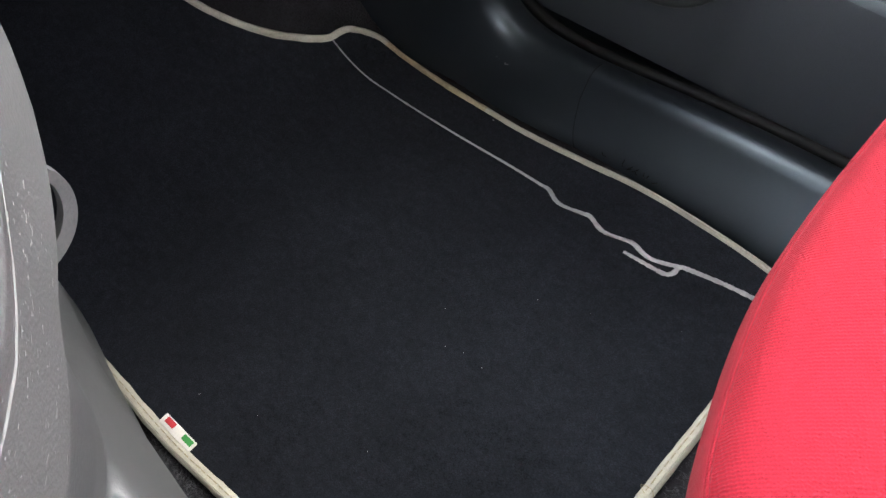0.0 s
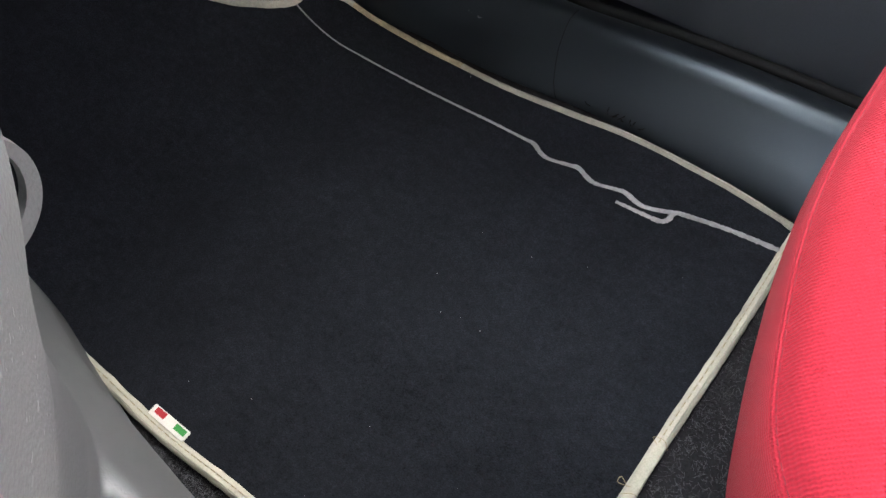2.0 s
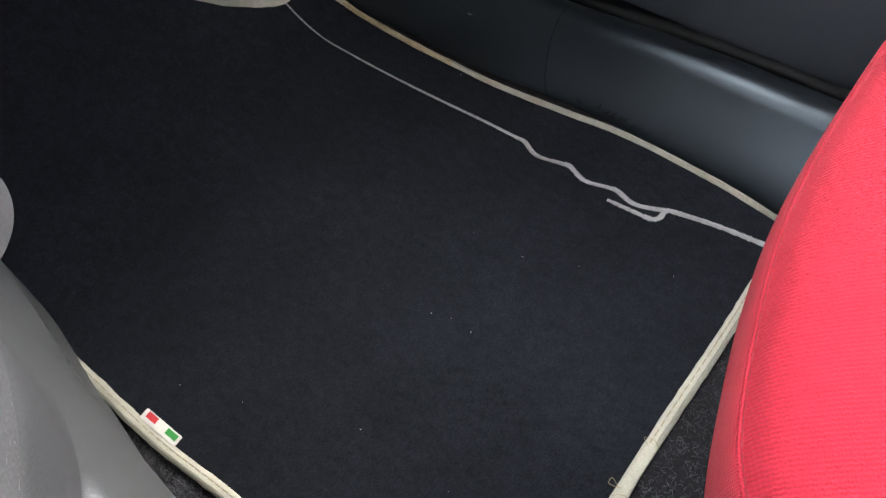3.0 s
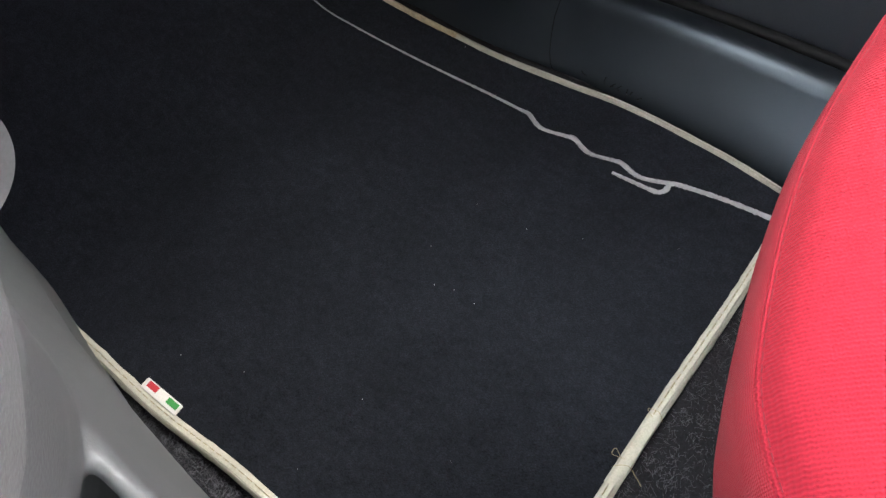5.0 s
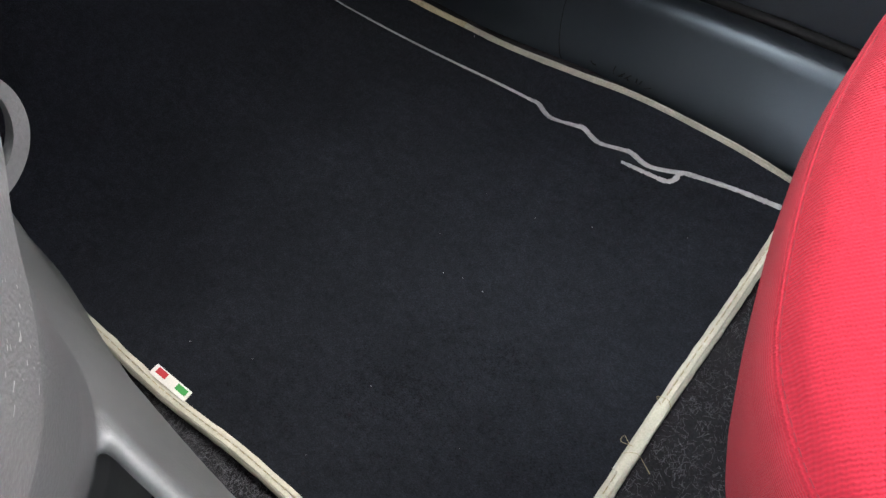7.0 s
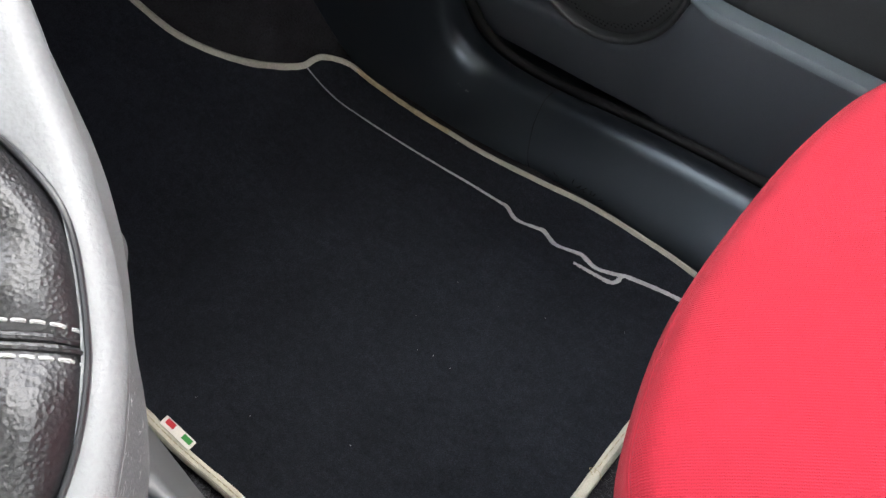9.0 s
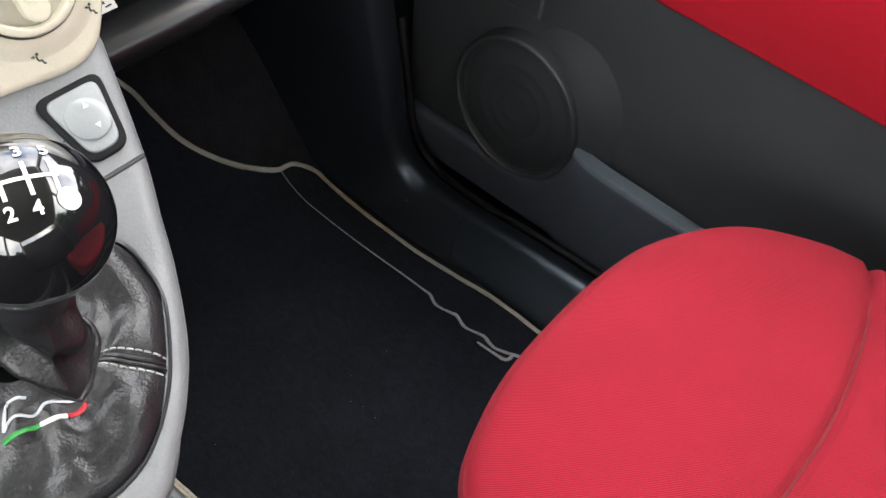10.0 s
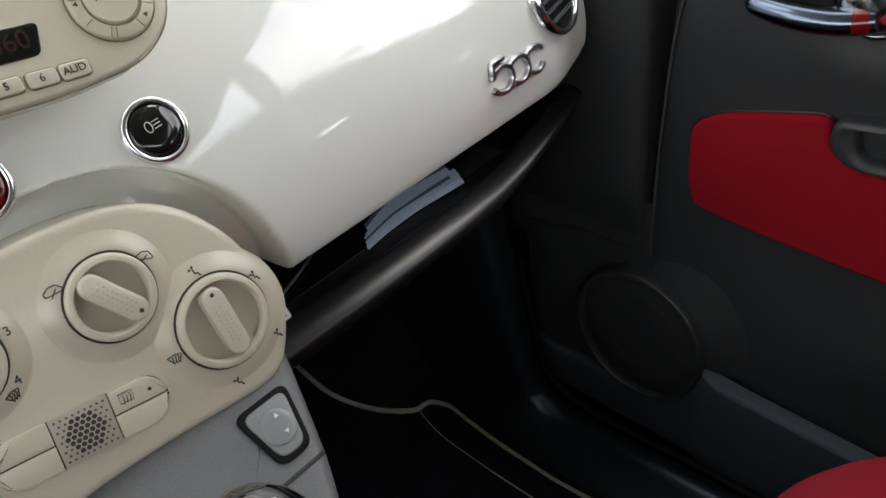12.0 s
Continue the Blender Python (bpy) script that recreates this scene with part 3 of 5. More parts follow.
for z in (0.005, 0.05, 0.10, 0.16, 0.18, 0.21, 0.24, 0.27, 0.295):
    y0 = interp(z, [0.0, 0.2, 0.292, 0.30], [0.420, 0.418, 0.416, 0.236])
    row = [(XD + 0.03, y0 + 0.003, z), (XD + 0.006, y0 + 0.002, z), (XD, y0 - 0.004, z)]
    for k in range(1, 40):
        y = y0 - 0.004 - (y0 + 0.75) * k / 39
        row.append((XD - 0.004 * min(1, 1 - (z - 0.16) / 0.14), y, z))
    lower.append(row)
part("lining", loft(lower + rows), DOORSKIN, door, sharp=70)
part("front_strip", loft([[(XD + 0.0006, 0.230 + 0.0186 * k, z) for k in range(11)] for z in (0.285, 0.30, 0.32, 0.345, 0.37)]), DOORSKIN, door)
part("edge_joint", tube([(XD - 0.0006, p.x - 0.001, p.y) for p in front_edge], 0.0018, 8), INK, door, "dark joint along the lining's front edge")
# lower pocket panel with its paler ledge
rows = []
for i in range(110):
    y = 0.405 - 1.153 * i / 109
    top = interp(y, [-0.75, -0.03, 0.15, 0.345], [0.165, 0.171, 0.178, 0.178])
    if y > 0.236:
        top = 0.0835
    elif y > 0.148:
        top = 0.181 - 0.0975 * math.sqrt(1 - ((y - 0.236) / 0.088) ** 2)
    sink = 0.014 * smoothstep((y - 0.115) / 0.05)
    rows.append([(x + sink, y, z) for x, z in ((0.648, 0.010), (0.646, 0.03), (0.643, min(0.09, top - 0.02)), (0.641, top - 0.012), (0.6415, top - 0.004), (0.644, top), (0.652, top + 0.0005), (0.660, top - 0.002), (0.663, top - 0.02))])
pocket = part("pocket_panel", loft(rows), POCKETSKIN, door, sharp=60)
ledge = []
for i in range(40):
    y = 0.146 - 0.89 * i / 39
    top = interp(y, [-0.75, -0.03, 0.15, 0.345], [0.165, 0.171, 0.178, 0.178])
    sink = 0.014 * smoothstep((y - 0.115) / 0.05)
    ledge.append([(x + sink, y, z) for x, z in ((0.6405, top - 0.006), (0.6412, top - 0.001), (0.6430, top + 0.0016), (0.650, top + 0.0020), (0.660, top + 0.0004), (0.662, top - 0.004))])
part("ledge", loft(ledge, False), LEDGESKIN, pocket, "paler ledge along the pocket", sharp=50)
# speaker pod
spk = Plane((XD, 0.236, 0.181), (0, -1, 0), (0, 0, 1))
R = 0.088
EY = 1.12
pod = bmesh.new()
rows = []
for s, h in ((1.0, 0.0), (1.0, 0.018), (0.995, 0.0205), (0.98, 0.0222), (0.955, 0.0226), (0.935, 0.0216), (0.925, 0.019), (0.92, 0.012)):
    rows.append([spk.at(R * s * math.cos(a), R * EY * s * math.sin(a), h) for a in (2 * math.pi * i / 72 for i in range(72))])
loft(rows, True, False, pod)
speaker = part("speaker_pod", pod, DOORSKIN, door, "round black loudspeaker rim", sharp=80)
# the lining swells softly behind the rim
rows = []
for i in range(15):
    t = i / 14
    row = []
    for j in range(40):
        a = radians(-62 + 150 * j / 39)
        wide = 0.066 * math.sin(math.pi * (j / 39)) ** 0.6
        r = R * 0.97 + wide * t
        row.append(spk.at(r * math.cos(a), r * EY * math.sin(a), 0.0150 * (1 - smoothstep(t)) * math.sin(math.pi * j / 39) ** 0.8 + 0.0004 - 0.0014 * t ** 8))
    rows.append(row)
part("pod_swell", loft(rows), DOORSKIN, speaker, "soft swell of the lining behind the rim", sharp=80)
prof = [(0.0825, 0.018), (0.080, 0.0205), (0.070, 0.0212), (0.0565, 0.0218), (0.0545, 0.0226), (0.052, 0.0226), (0.050, 0.0220), (0.039, 0.0222), (0.0370, 0.0230),
        (0.0345, 0.0230), (0.033, 0.0224), (0.021, 0.0226), (0.019, 0.0234), (0.0165, 0.0234), (0.015, 0.0228), (0.004, 0.0232), (0.001, 0.0233)]
part("speaker_grille", lathe(spk, 0, 0, [(r, h - 0.0075) for r, h in prof], 64, ey=EY), DOORSKIN, speaker, "perforated black grille with raised rings", sharp=60)
bm = bmesh.new()
for j in range(-24, 25):
    for i in range(-17, 18):
        x, y = (i + 0.5 * (j % 2)) * 0.0044, j * 0.0040
        rr = math.hypot(x, y / EY)
        if rr < 0.076 and not any(abs(rr - c) < 0.0034 for c in (0.0535, 0.036, 0.0178)):
            v = [bm.verts.new(spk.at(x + 0.0011 * math.cos(a), y + 0.0011 * math.sin(a), 0.0134 + 0.0022 * (1 - rr / 0.08))) for a in (0, 1.047, 2.094, 3.1416, 4.189, 5.236)]
            bm.faces.new(v)
tagged(part("perforation", bm, RUBBER, speaker), kind="stuff")
# red insert
red_pts = rounded([(0.068, 0.534), (0.12, 0.521), (0.168, 0.507), (0.1945, 0.488), (0.1945, 0.430), (0.186, 0.396), (0.12, 0.3895), (-0.05, 0.3835), (-0.20, 0.377), (-0.45, 0.372), (-0.72, 0.372),
                   (-0.74, 0.46), (-0.72, 0.560), (-0.40, 0.562), (-0.183, 0.558), (-0.166, 0.519), (-0.128, 0.505), (0.040, 0.491), (0.064, 0.502)], 0.013, 5)
dp = Plane((XD - 0.003, 0, 0), (0, -1, 0), (0, 0, 1))
outline = [Vector((-p[0], p[1])) for p in red_pts]
part("cloth_insert", plate(dp, outline, -0.012, 0.0085, 0.005, steps=5), REDDOOR, door, "dark red ribbed cloth insert", sharp=70)
part("insert_welt", tube([dp.at(p.x, p.y, 0.0018) for p in offset(ccw(outline), -0.001)], 0.0009, 6, True), BLACK, door)
# pull grip let into the insert
grip_out = rounded([(-0.066, 0.536), (-0.064, 0.503), (-0.040, 0.492), (0.128, 0.506), (0.165, 0.520), (0.180, 0.558), (0.10, 0.556)], 0.013, 6)
grip_in = rounded([(-0.046, 0.531), (-0.040, 0.507), (-0.030, 0.503), (0.116, 0.517), (0.140, 0.528), (0.148, 0.550)], 0.007, 6)


def resample(pts, n):
    pts = ccw(pts)
    start = min(range(len(pts)), key=lambda i: pts[i][0] + 0.2 * pts[i][1])
    pts = pts[start:] + pts[:start]
    d = [0.0]
    for a, b in zip(pts, pts[1:] + pts[:1]):
        d.append(d[-1] + (Vector(b) - Vector(a)).length)
    full = pts + pts[:1]
    return [Vector((interp(t, d, [p[0] for p in full]), interp(t, d, [p[1] for p in full]))) for t in np.linspace(0, d[-1], n, endpoint=False)]


o, inn = resample(grip_out, 60), resample(grip_in, 60)
rows = [[dp.at(p.x, p.y, h) for p in q] for q, h in ((o, 0.0), (o, 0.011), (offset(o, 0.002), 0.0145), (offset(o, 0.005), 0.0158), (offset(inn, -0.004), 0.0145), (offset(inn, -0.001), 0.012), (inn, 0.008), (offset(inn, 0.001), 0.0005))]
grip = part("pull_grip", loft(rows, True, True), DOORSKIN, door, "black moulded door pull", sharp=70)
part("recess_floor", plate(dp, inn, -0.001, 0.0012, 0.0003), DOORSKIN, grip)
part("joint", plate(dp, [(0.022, 0.508), (0.0228, 0.508), (0.0215, 0.540), (0.0207, 0.540)], 0.0, 0.0016, 0.0002), INK, grip)
part("joint", plate(dp, [(0.112, 0.520), (0.1128, 0.520), (0.124, 0.545), (0.1232, 0.545)], 0.0, 0.0016, 0.0002), INK, grip)
part("inner_panel", plate(dp, rounded([(0.026, 0.5125), (0.106, 0.520), (0.118, 0.5425), (0.025, 0.537)], 0.005), 0.0, 0.0022, 0.0008), DOORSKIN, grip)
# armrest scoop below the insert
part("armrest_lip", tube(curve([(0.662, -0.146, 0.384), (0.654, -0.155, 0.379), (0.650, -0.18, 0.374), (0.646, -0.26, 0.370), (0.645, -0.4, 0.368)], 8), 0.004, 10, squash=0.6), DOORSKIN, door)
# chrome release lever
rel = part("release_dish", lathe(dp, -0.056, 0.636, [(0.0325, 0.0), (0.0320, 0.003), (0.0308, 0.0042), (0.0295, 0.003), (0.028, 0.0)], 48), CHROME, door, "chrome ring")
part("boss", lathe(dp, -0.056, 0.637, [(0.0275, 0.0), (0.0272, 0.007), (0.0256, 0.012), (0.0224, 0.016), (0.017, 0.019), (0.010, 0.0208), (0.004, 0.0214), (0.0006, 0.0215)], 48), CHROME, rel, "polished chrome dome", sharp=80)
lev = curve([(-0.050, 0.6260, 0.014), (-0.070, 0.6225, 0.0195), (-0.088, 0.6215, 0.0225), (-0.108, 0.6220, 0.0240), (-0.126, 0.6235, 0.0235), (-0.138, 0.6250, 0.0210), (-0.1425, 0.6255, 0.0170)], 8)
NL = len(lev) - 1
part("lever", tube([dp.at(*p) for p in lev], [interp(i / NL, [0, 0.15, 0.5, 0.85, 0.96, 1.0], [0.0125, 0.0137, 0.0132, 0.0112, 0.0084, 0.0045]) for i in range(NL + 1)], 20, squash=0.8), STEEL, rel, "curved chrome lever", sharp=80)
part("lock_mark", tube([dp.at(*p) for p in lev[2:7]], [interp((i + 2) / NL, [0, 0.15, 0.5], [0.0125, 0.0137, 0.0132]) + 0.0005 for i in range(5)], 24, squash=0.8), DARKRED, rel, "small red lock mark")
# no hollow is cut: a flat black plate paints the recess's shade
slot = rounded([(-0.152, 0.628), (-0.150, 0.640), (-0.140, 0.644), (-0.098, 0.6485), (-0.096, 0.636), (-0.138, 0.626)], 0.004)
part("recess_shade", plate(dp, slot, 0.0, 0.0068, 0.0005), RUBBER, door, "black plate painting the finger recess's shade")
# ---- passenger seat ----
seat = thing("passenger_seat", "car seat with bulging bright red ribbed cloth cushion", "car seat")
plan = curve([(0.1785, -0.15), (0.1812, -0.10), (0.1900, -0.0645), (0.2095, -0.0425), (0.2345, -0.0300), (0.283, -0.0175), (0.340, -0.0145), (0.400, -0.0175), (0.455, -0.031), (0.509, -0.068), (0.537, -0.116),
              (0.550, -0.158), (0.553, -0.180), (0.566, -0.203), (0.578, -0.24), (0.585, -0.32), (0.583, -0.45), (0.555, -0.53), (0.40, -0.54), (0.23, -0.53), (0.188, -0.45), (0.175, -0.30)], 9, True)
C0 = Vector((0.38, -0.25))


def seam_y(x):
    return interp(x, [0.16, 0.26, 0.33, 0.378, 0.428, 0.483, 0.535, 0.58], [-0.16, -0.188, -0.197, -0.198, -0.195, -0.186, -0.169, -0.15])


def cushion_point(p, ins, z):
    d = p - C0
    q = C0 + d * (1 - ins / max(d.length, 1e-6))
    g = abs(q.y - seam_y(q.x))
    fold = 0.006 * math.exp(-((q.x - 0.478 + 0.15 * (q.y + 0.19)) / 0.008) ** 2) * min(1, max(0, (-0.20 - q.y) / 0.03)) if q.y > -0.33 else 0
    groove = fold + 0.0065 * math.exp(-(g / 0.0042) ** 2) + 0.0018 * math.exp(-(g / 0.025) ** 2)
    side = min(1, max(0, (z - 0.26) / 0.07))
    if ins < 0.05:
        q = q - d.normalized() * groove * 0.7 * side
    return Vector((q.x, q.y, z - groove * side * (1 if ins > 0.004 else 0.3)))


rows = []
for ins, z in ((0.085, 0.085), (0.068, 0.095), (0.052, 0.115), (0.036, 0.15), (0.024, 0.19), (0.015, 0.23), (0.0085, 0.265), (0.004, 0.295), (0.001, 0.320), (0.0, 0.334), (0.0006, 0.3425), (0.0016, 0.3478),
               (0.0026, 0.3491), (0.0032, 0.3497), (0.0040, 0.3514), (0.0056, 0.3551), (0.0085, 0.3582), (0.012, 0.3602), (0.020, 0.3630), (0.030, 0.3650), (0.042, 0.3665)):
    rows.append([cushion_point(p, ins, z) for p in plan])
for s in np.linspace(0.85, 0.02, 70):
    row = []
    for p in plan:
        d = p - C0
        ins = 0.042 + (d.length - 0.042) * (1 - s)
        rear = min(1.0, max(0.0, (seam_y(p.x) - (C0 + d * (1 - ins / d.length)).y) / 0.2))
        row.append(cushion_point(p, ins, 0.3665 + 0.004 * (1 - s * s) - 0.016 * rear))
    rows.append(row)
cushion = part("cushion", loft(rows, True, True), RED, seat, "bright red ribbed cloth cushion", sharp=80)
# the cloth's cut: flat over the top panel, along the rim on the side band
layer = cushion.data.uv_layers.new(name="cut")
along = [0.0]
for a, b in zip(plan, plan[1:]):
    along.append(along[-1] + (b - a).length)
NP = len(plan)
turn_c, turn_s = math.cos(radians(-54)), math.sin(radians(-54))
for f in cushion.data.polygons:
    first = min(f.vertices) // NP
    for li in f.loop_indices:
        vi = cushion.data.loops[li].vertex_index
        co = cushion.data.vertices[vi].co
        if first < 13:
            k = vi % NP
            wrap = along[-1] + (plan[0] - plan[-1]).length if k == 0 and any(v % NP == NP - 1 for v in f.vertices) else 0.0
            layer.data[li].uv = (along[k] + wrap, co.z * 1.02)
        else:
            layer.data[li].uv = (co.x * turn_c + co.y * turn_s, -co.x * turn_s + co.y * turn_c)
top = [p for r in rows[14:] for p in r]
cross = []
for x in np.linspace(0.215, 0.556, 60):
    y = seam_y(x)
    cross.append(Vector((x, y, min((((p.x - x) ** 2 + (p.y - y) ** 2, p.z) for p in top))[1] + 0.0004)))
part("cross_seam", tube(curve(cross[::4], 6), 0.0011, 6), REDTHREAD, cushion, "dark red sewn seam across the cushion")
piping = [cushion_point(p, 0.0030, 0.3494) for p in plan]
bm = bmesh.new()
for a, b in zip(piping[:110], piping[1:111]):
    n = max(1, int((b - a).length / 0.0042))
    for j in range(n):
        p, q = a.lerp(b, (j + 0.15) / n), a.lerp(b, (j + 0.8) / n)
        tube([p, q], 0.00022, 4, bm=bm)
part("seam_stitches", bm, REDTHREAD, cushion, "dark red stitches along the edge seam")
bm = loft([[Vector((C0.x + (p.x - C0.x) * k, C0.y + (p.y - C0.y) * k, z)) for p in plan[::3]] for k, z in ((0.72, 0.0), (0.74, 0.04), (0.80, 0.085), (0.78, 0.10))], True, True)
part("seat_base", bm, BLACK, seat)
rail = part("seat_rail", box((0.315, -0.45, -0.012), (0.362, -0.075, 0.022), 0.006), BLACK, seat, "black seat rail with rounded end cover")
pl = Plane((0.338, -0.078, 0.010), (1, 0, 0), (0, 0.55, 0.83))
part("rail_cap", lathe(pl, 0, 0, [(0.026, -0.02), (0.026, 0.000), (0.0245, 0.0035), (0.021, 0.0045), (0.019, 0.003), (0.018, -0.004), (0.001, -0.005)], 32), GLOSSBLACK, rail, "glossy black end cap")

# ---- gear console ----
XT = 0.060
console = thing("gear_console", "grey plastic gear console reaching out under the dashboard", "console")


def top_z(y):
    return interp(y, [0.02, 0.06, 0.10, 0.15, 0.194, 0.236, 0.262], [0.398, 0.407, 0.419, 0.443, 0.475, 0.508, 0.53])


EDGE = curve(list(zip([0.046, 0.050, 0.056, 0.064, 0.073, 0.084, 0.104, 0.124, 0.15, 0.171, 0.194, 0.23, 0.262], [0.060, 0.070, 0.0825, 0.0925, 0.1035, 0.1165, 0.1355, 0.150, 0.1655, 0.176, 0.1885, 0.203, 0.215])), 6)


def edge_x(y):
    return interp(y, [p.x for p in EDGE], [p.y for p in EDGE])


right = [Vector((edge_x(y), y)) for y in (0.262, 0.25, 0.23, 0.212, 0.194, 0.183, 0.171, 0.16, 0.15, 0.137, 0.124, 0.114, 0.104, 0.094, 0.084, 0.078, 0.073, 0.068, 0.064, 0.060, 0.056, 0.053, 0.050, 0.048, 0.046)]
loop = right + [Vector((2 * XT - p.x, p.y)) for p in reversed(right[:-1])]
hole_r = [(0.060, 0.068), (0.080, 0.0705), (0.097, 0.0785), (0.1145, 0.092), (0.131, 0.110), (0.1455, 0.131), (0.1495, 0.149), (0.147, 0.166), (0.130, 0.180), (0.10, 0.189), (0.060, 0.192)]
hole = curve(hole_r + [(2 * XT - x, y) for x, y in reversed(hole_r[1:-1])], 5, True)


def resample3(pts, n):
    pts = ccw([Vector(p) for p in pts])
    c = Vector((XT, 0.135))
    ang = [math.atan2(p.y - c.y, p.x - c.x) for p in pts]
    order = sorted(range(len(pts)), key=lambda i: ang[i])
    aa = [ang[i] for i in order]
    px, py = [pts[i].x for i in order], [pts[i].y for i in order]
    aa = [aa[-1] - 2 * math.pi] + aa + [aa[0] + 2 * math.pi]
    px, py = [px[-1]] + px + [px[0]], [py[-1]] + py + [py[0]]
    return [Vector((interp(t, aa, px), interp(t, aa, py))) for t in np.linspace(-math.pi, math.pi, n, endpoint=False)]


NB = 144
outer, mid = resample3(loop, NB), resample3(hole, NB)
rows = []
for d, f in ((0.035, 1.02), (0.0180, 1.0), (0.0155, 0.85), (0.0135, 0.70), (0.0098, 0.48), (0.0070, 0.34), (0.0040, 0.26), (0.0020, 0.19), (0.0007, 0.14), (0.0, 0.105)):
    inner = offset(outer, d)
    row = []
    for o, p in zip(outer, inner):
        q = o.lerp(p, 1 - 0.56 * smoothstep((o.y - 0.12) / 0.06))
        row.append(Vector((q.x, q.y, top_z(q.y) - f * (top_z(q.y) - max(0.335, top_z(q.y) - 0.084)))))
    rows.append(row)
for a in (15, 30, 45, 60, 75, 90):
    rows.append([Vector((p.x, p.y, top_z(p.y) - 0.0085 * (1 - math.sin(radians(a))))) for p in offset(outer, 0.010 * (1 - math.cos(radians(a))))])
base = offset(outer, 0.010)
for s in (0.25, 0.5, 0.75, 0.92):
    rows.append([Vector((*a.lerp(b, s), top_z(a.lerp(b, s).y))) for a, b in zip(base, mid)])
for d, dz in ((0.0, -0.0004), (0.0008, -0.002), (0.001, -0.012)):
    rows.append([Vector((p.x, p.y, top_z(p.y) + dz)) for p in offset(mid, d)])
part("upper_shell", loft(rows, True), GREY, console, "smooth grey plastic shell", sharp=60)
skirt = rows
# highlight on the shell's rounded edge, painted as a thin paler rod
pale = [p + Vector((0.0002, -0.0001, 0.0)) for p, q in zip(skirt[5], skirt[6]) if p.x > XT + 0.02 and 0.055 < p.y < 0.165]
pale.sort(key=lambda p: p.y)
part("edge_highlight", tube(pale, 0.0005, 6), SCUFFGLINT, console, "pale painted highlight along the shell's edge")
rng = random.Random(17)
bm = bmesh.new()
facing = [j for j in range(NB) if skirt[5][j].x > XT + 0.03 and skirt[5][j].y < 0.15]
for i in range(260):
    j = rng.choice(facing)
    k = min(7, max(1, int(rng.choice((rng.gauss(3.2, 0.5), rng.gauss(5.2, 0.6), rng.uniform(1, 7))))))
    a, b = skirt[k][j], skirt[k][(j + 1) % NB]
    c, d = skirt[k + 1][j], skirt[k + 1][(j + 1) % NB]
    u, v = rng.random(), rng.random()
    p = a.lerp(b, u).lerp(c.lerp(d, u), v)
    along = (b - a).normalized() * rng.choice((0.0004, 0.0007, 0.0012, 0.0026)) + (c - a).normalized() * rng.uniform(-0.0005, 0.0005)
    tube([p, p + along * 0.5, p + along], rng.uniform(0.00004, 0.00013), 4, bm=bm)
tagged(part("scuffing", bm, SCUFFGLINT, console, "fine pale scuffing on the shell"), kind="stuff")
# the joint across the shell ahead of the gaiter
part("joint", tube([Vector((x, 0.1935, top_z(0.1935) + 0.0002)) for x in np.linspace(-0.06, 0.1880, 12)], 0.0014, 6), INK, console)
part("gaiter_ring", tube([Vector((p.x, p.y, top_z(p.y) + 0.0002)) for p in offset(mid, 0.0010)], 0.0011, 8, True), BLACK, console, "thin black ring round the gaiter")
# stem and side panels down to the floor
rows = []
for z, xr, yr, hy in ((0.42, 0.135, 0.105, 0.10), (0.36, 0.136, 0.105, 0.10), (0.30, 0.133, 0.108, 0.09), (0.25, 0.124, 0.120, 0.09), (0.21, 0.120, 0.1385, 0.092), (0.18, 0.120, 0.158, 0.107), (0.15, 0.120, 0.177, 0.121), (0.10, 0.118, 0.20, 0.13), (-0.01, 0.115, 0.23, 0.13)):
    row = []
    for i in range(72):
        a = 2 * math.pi * i / 72
        row.append((XT - 0.01 + (xr - XT + 0.01) * math.cos(a), yr + hy * (1 + math.sin(a)), z))
    rows.append(row)
stem_rows = rows


def side_rows(mirror):
    rows = []
    for i in range(70):
        y = 0.62 - 1.3 * i / 69
        out = interp(y, [-0.6, -0.1, 0.15, 0.187, 0.239, 0.299, 0.354, 0.418, 0.60], [0.112, 0.110, 0.112, 0.1155, 0.1215, 0.130, 0.1425, 0.155, 0.175])
        top = interp(y, [-0.6, -0.1, 0.10, 0.16, 0.19, 0.22, 0.27, 0.33, 0.42, 0.62], [0.16, 0.19, 0.200, 0.203, 0.212, 0.235, 0.275, 0.30, 0.31, 0.31])
        rail = min(interp(y, [-0.1, 0.125, 0.155, 0.18, 0.24, 0.33, 0.42, 0.6], [0.1025, 0.1025, 0.1025, 0.104, 0.114, 0.134, 0.155, 0.18]), out + 0.01)
        row = [(out - 0.020, -0.012), (out - 0.016, 0.03), (out - 0.007, 0.07), (out, 0.10), (out * 0.62 + rail * 0.38, 0.10 + (top - 0.10) * 0.45), (out * 0.2 + rail * 0.8 + 0.002, top - 0.018),
               (rail + 0.003, top - 0.006), (rail + 0.0005, top - 0.001), (rail - 0.003, top), (rail - 0.006, top - 0.003), (rail - 0.008, top - 0.012), (rail - 0.010, top - 0.08), (rail - 0.011, -0.01)]
        rows.append([((2 * 0.035 - x) if mirror else x, y, z) for x, z in row])
    return rows


for mirror in (False, True):
    bm = loft(side_rows(mirror), True, True)
    if not mirror:
        loft(stem_rows, True, True, bm)
    flank = part("side_panel", bm, LOWGREY, console, "grey stem flowing into the tray's side panel", sharp=70)
    melt = flank.modifiers.new("melt", "REMESH")
    melt.mode, melt.voxel_size, melt.use_smooth_shade = "VOXEL", 0.0025, True
    soft = flank.modifiers.new("soft", "SMOOTH")
    soft.factor, soft.iterations = 0.5, 14
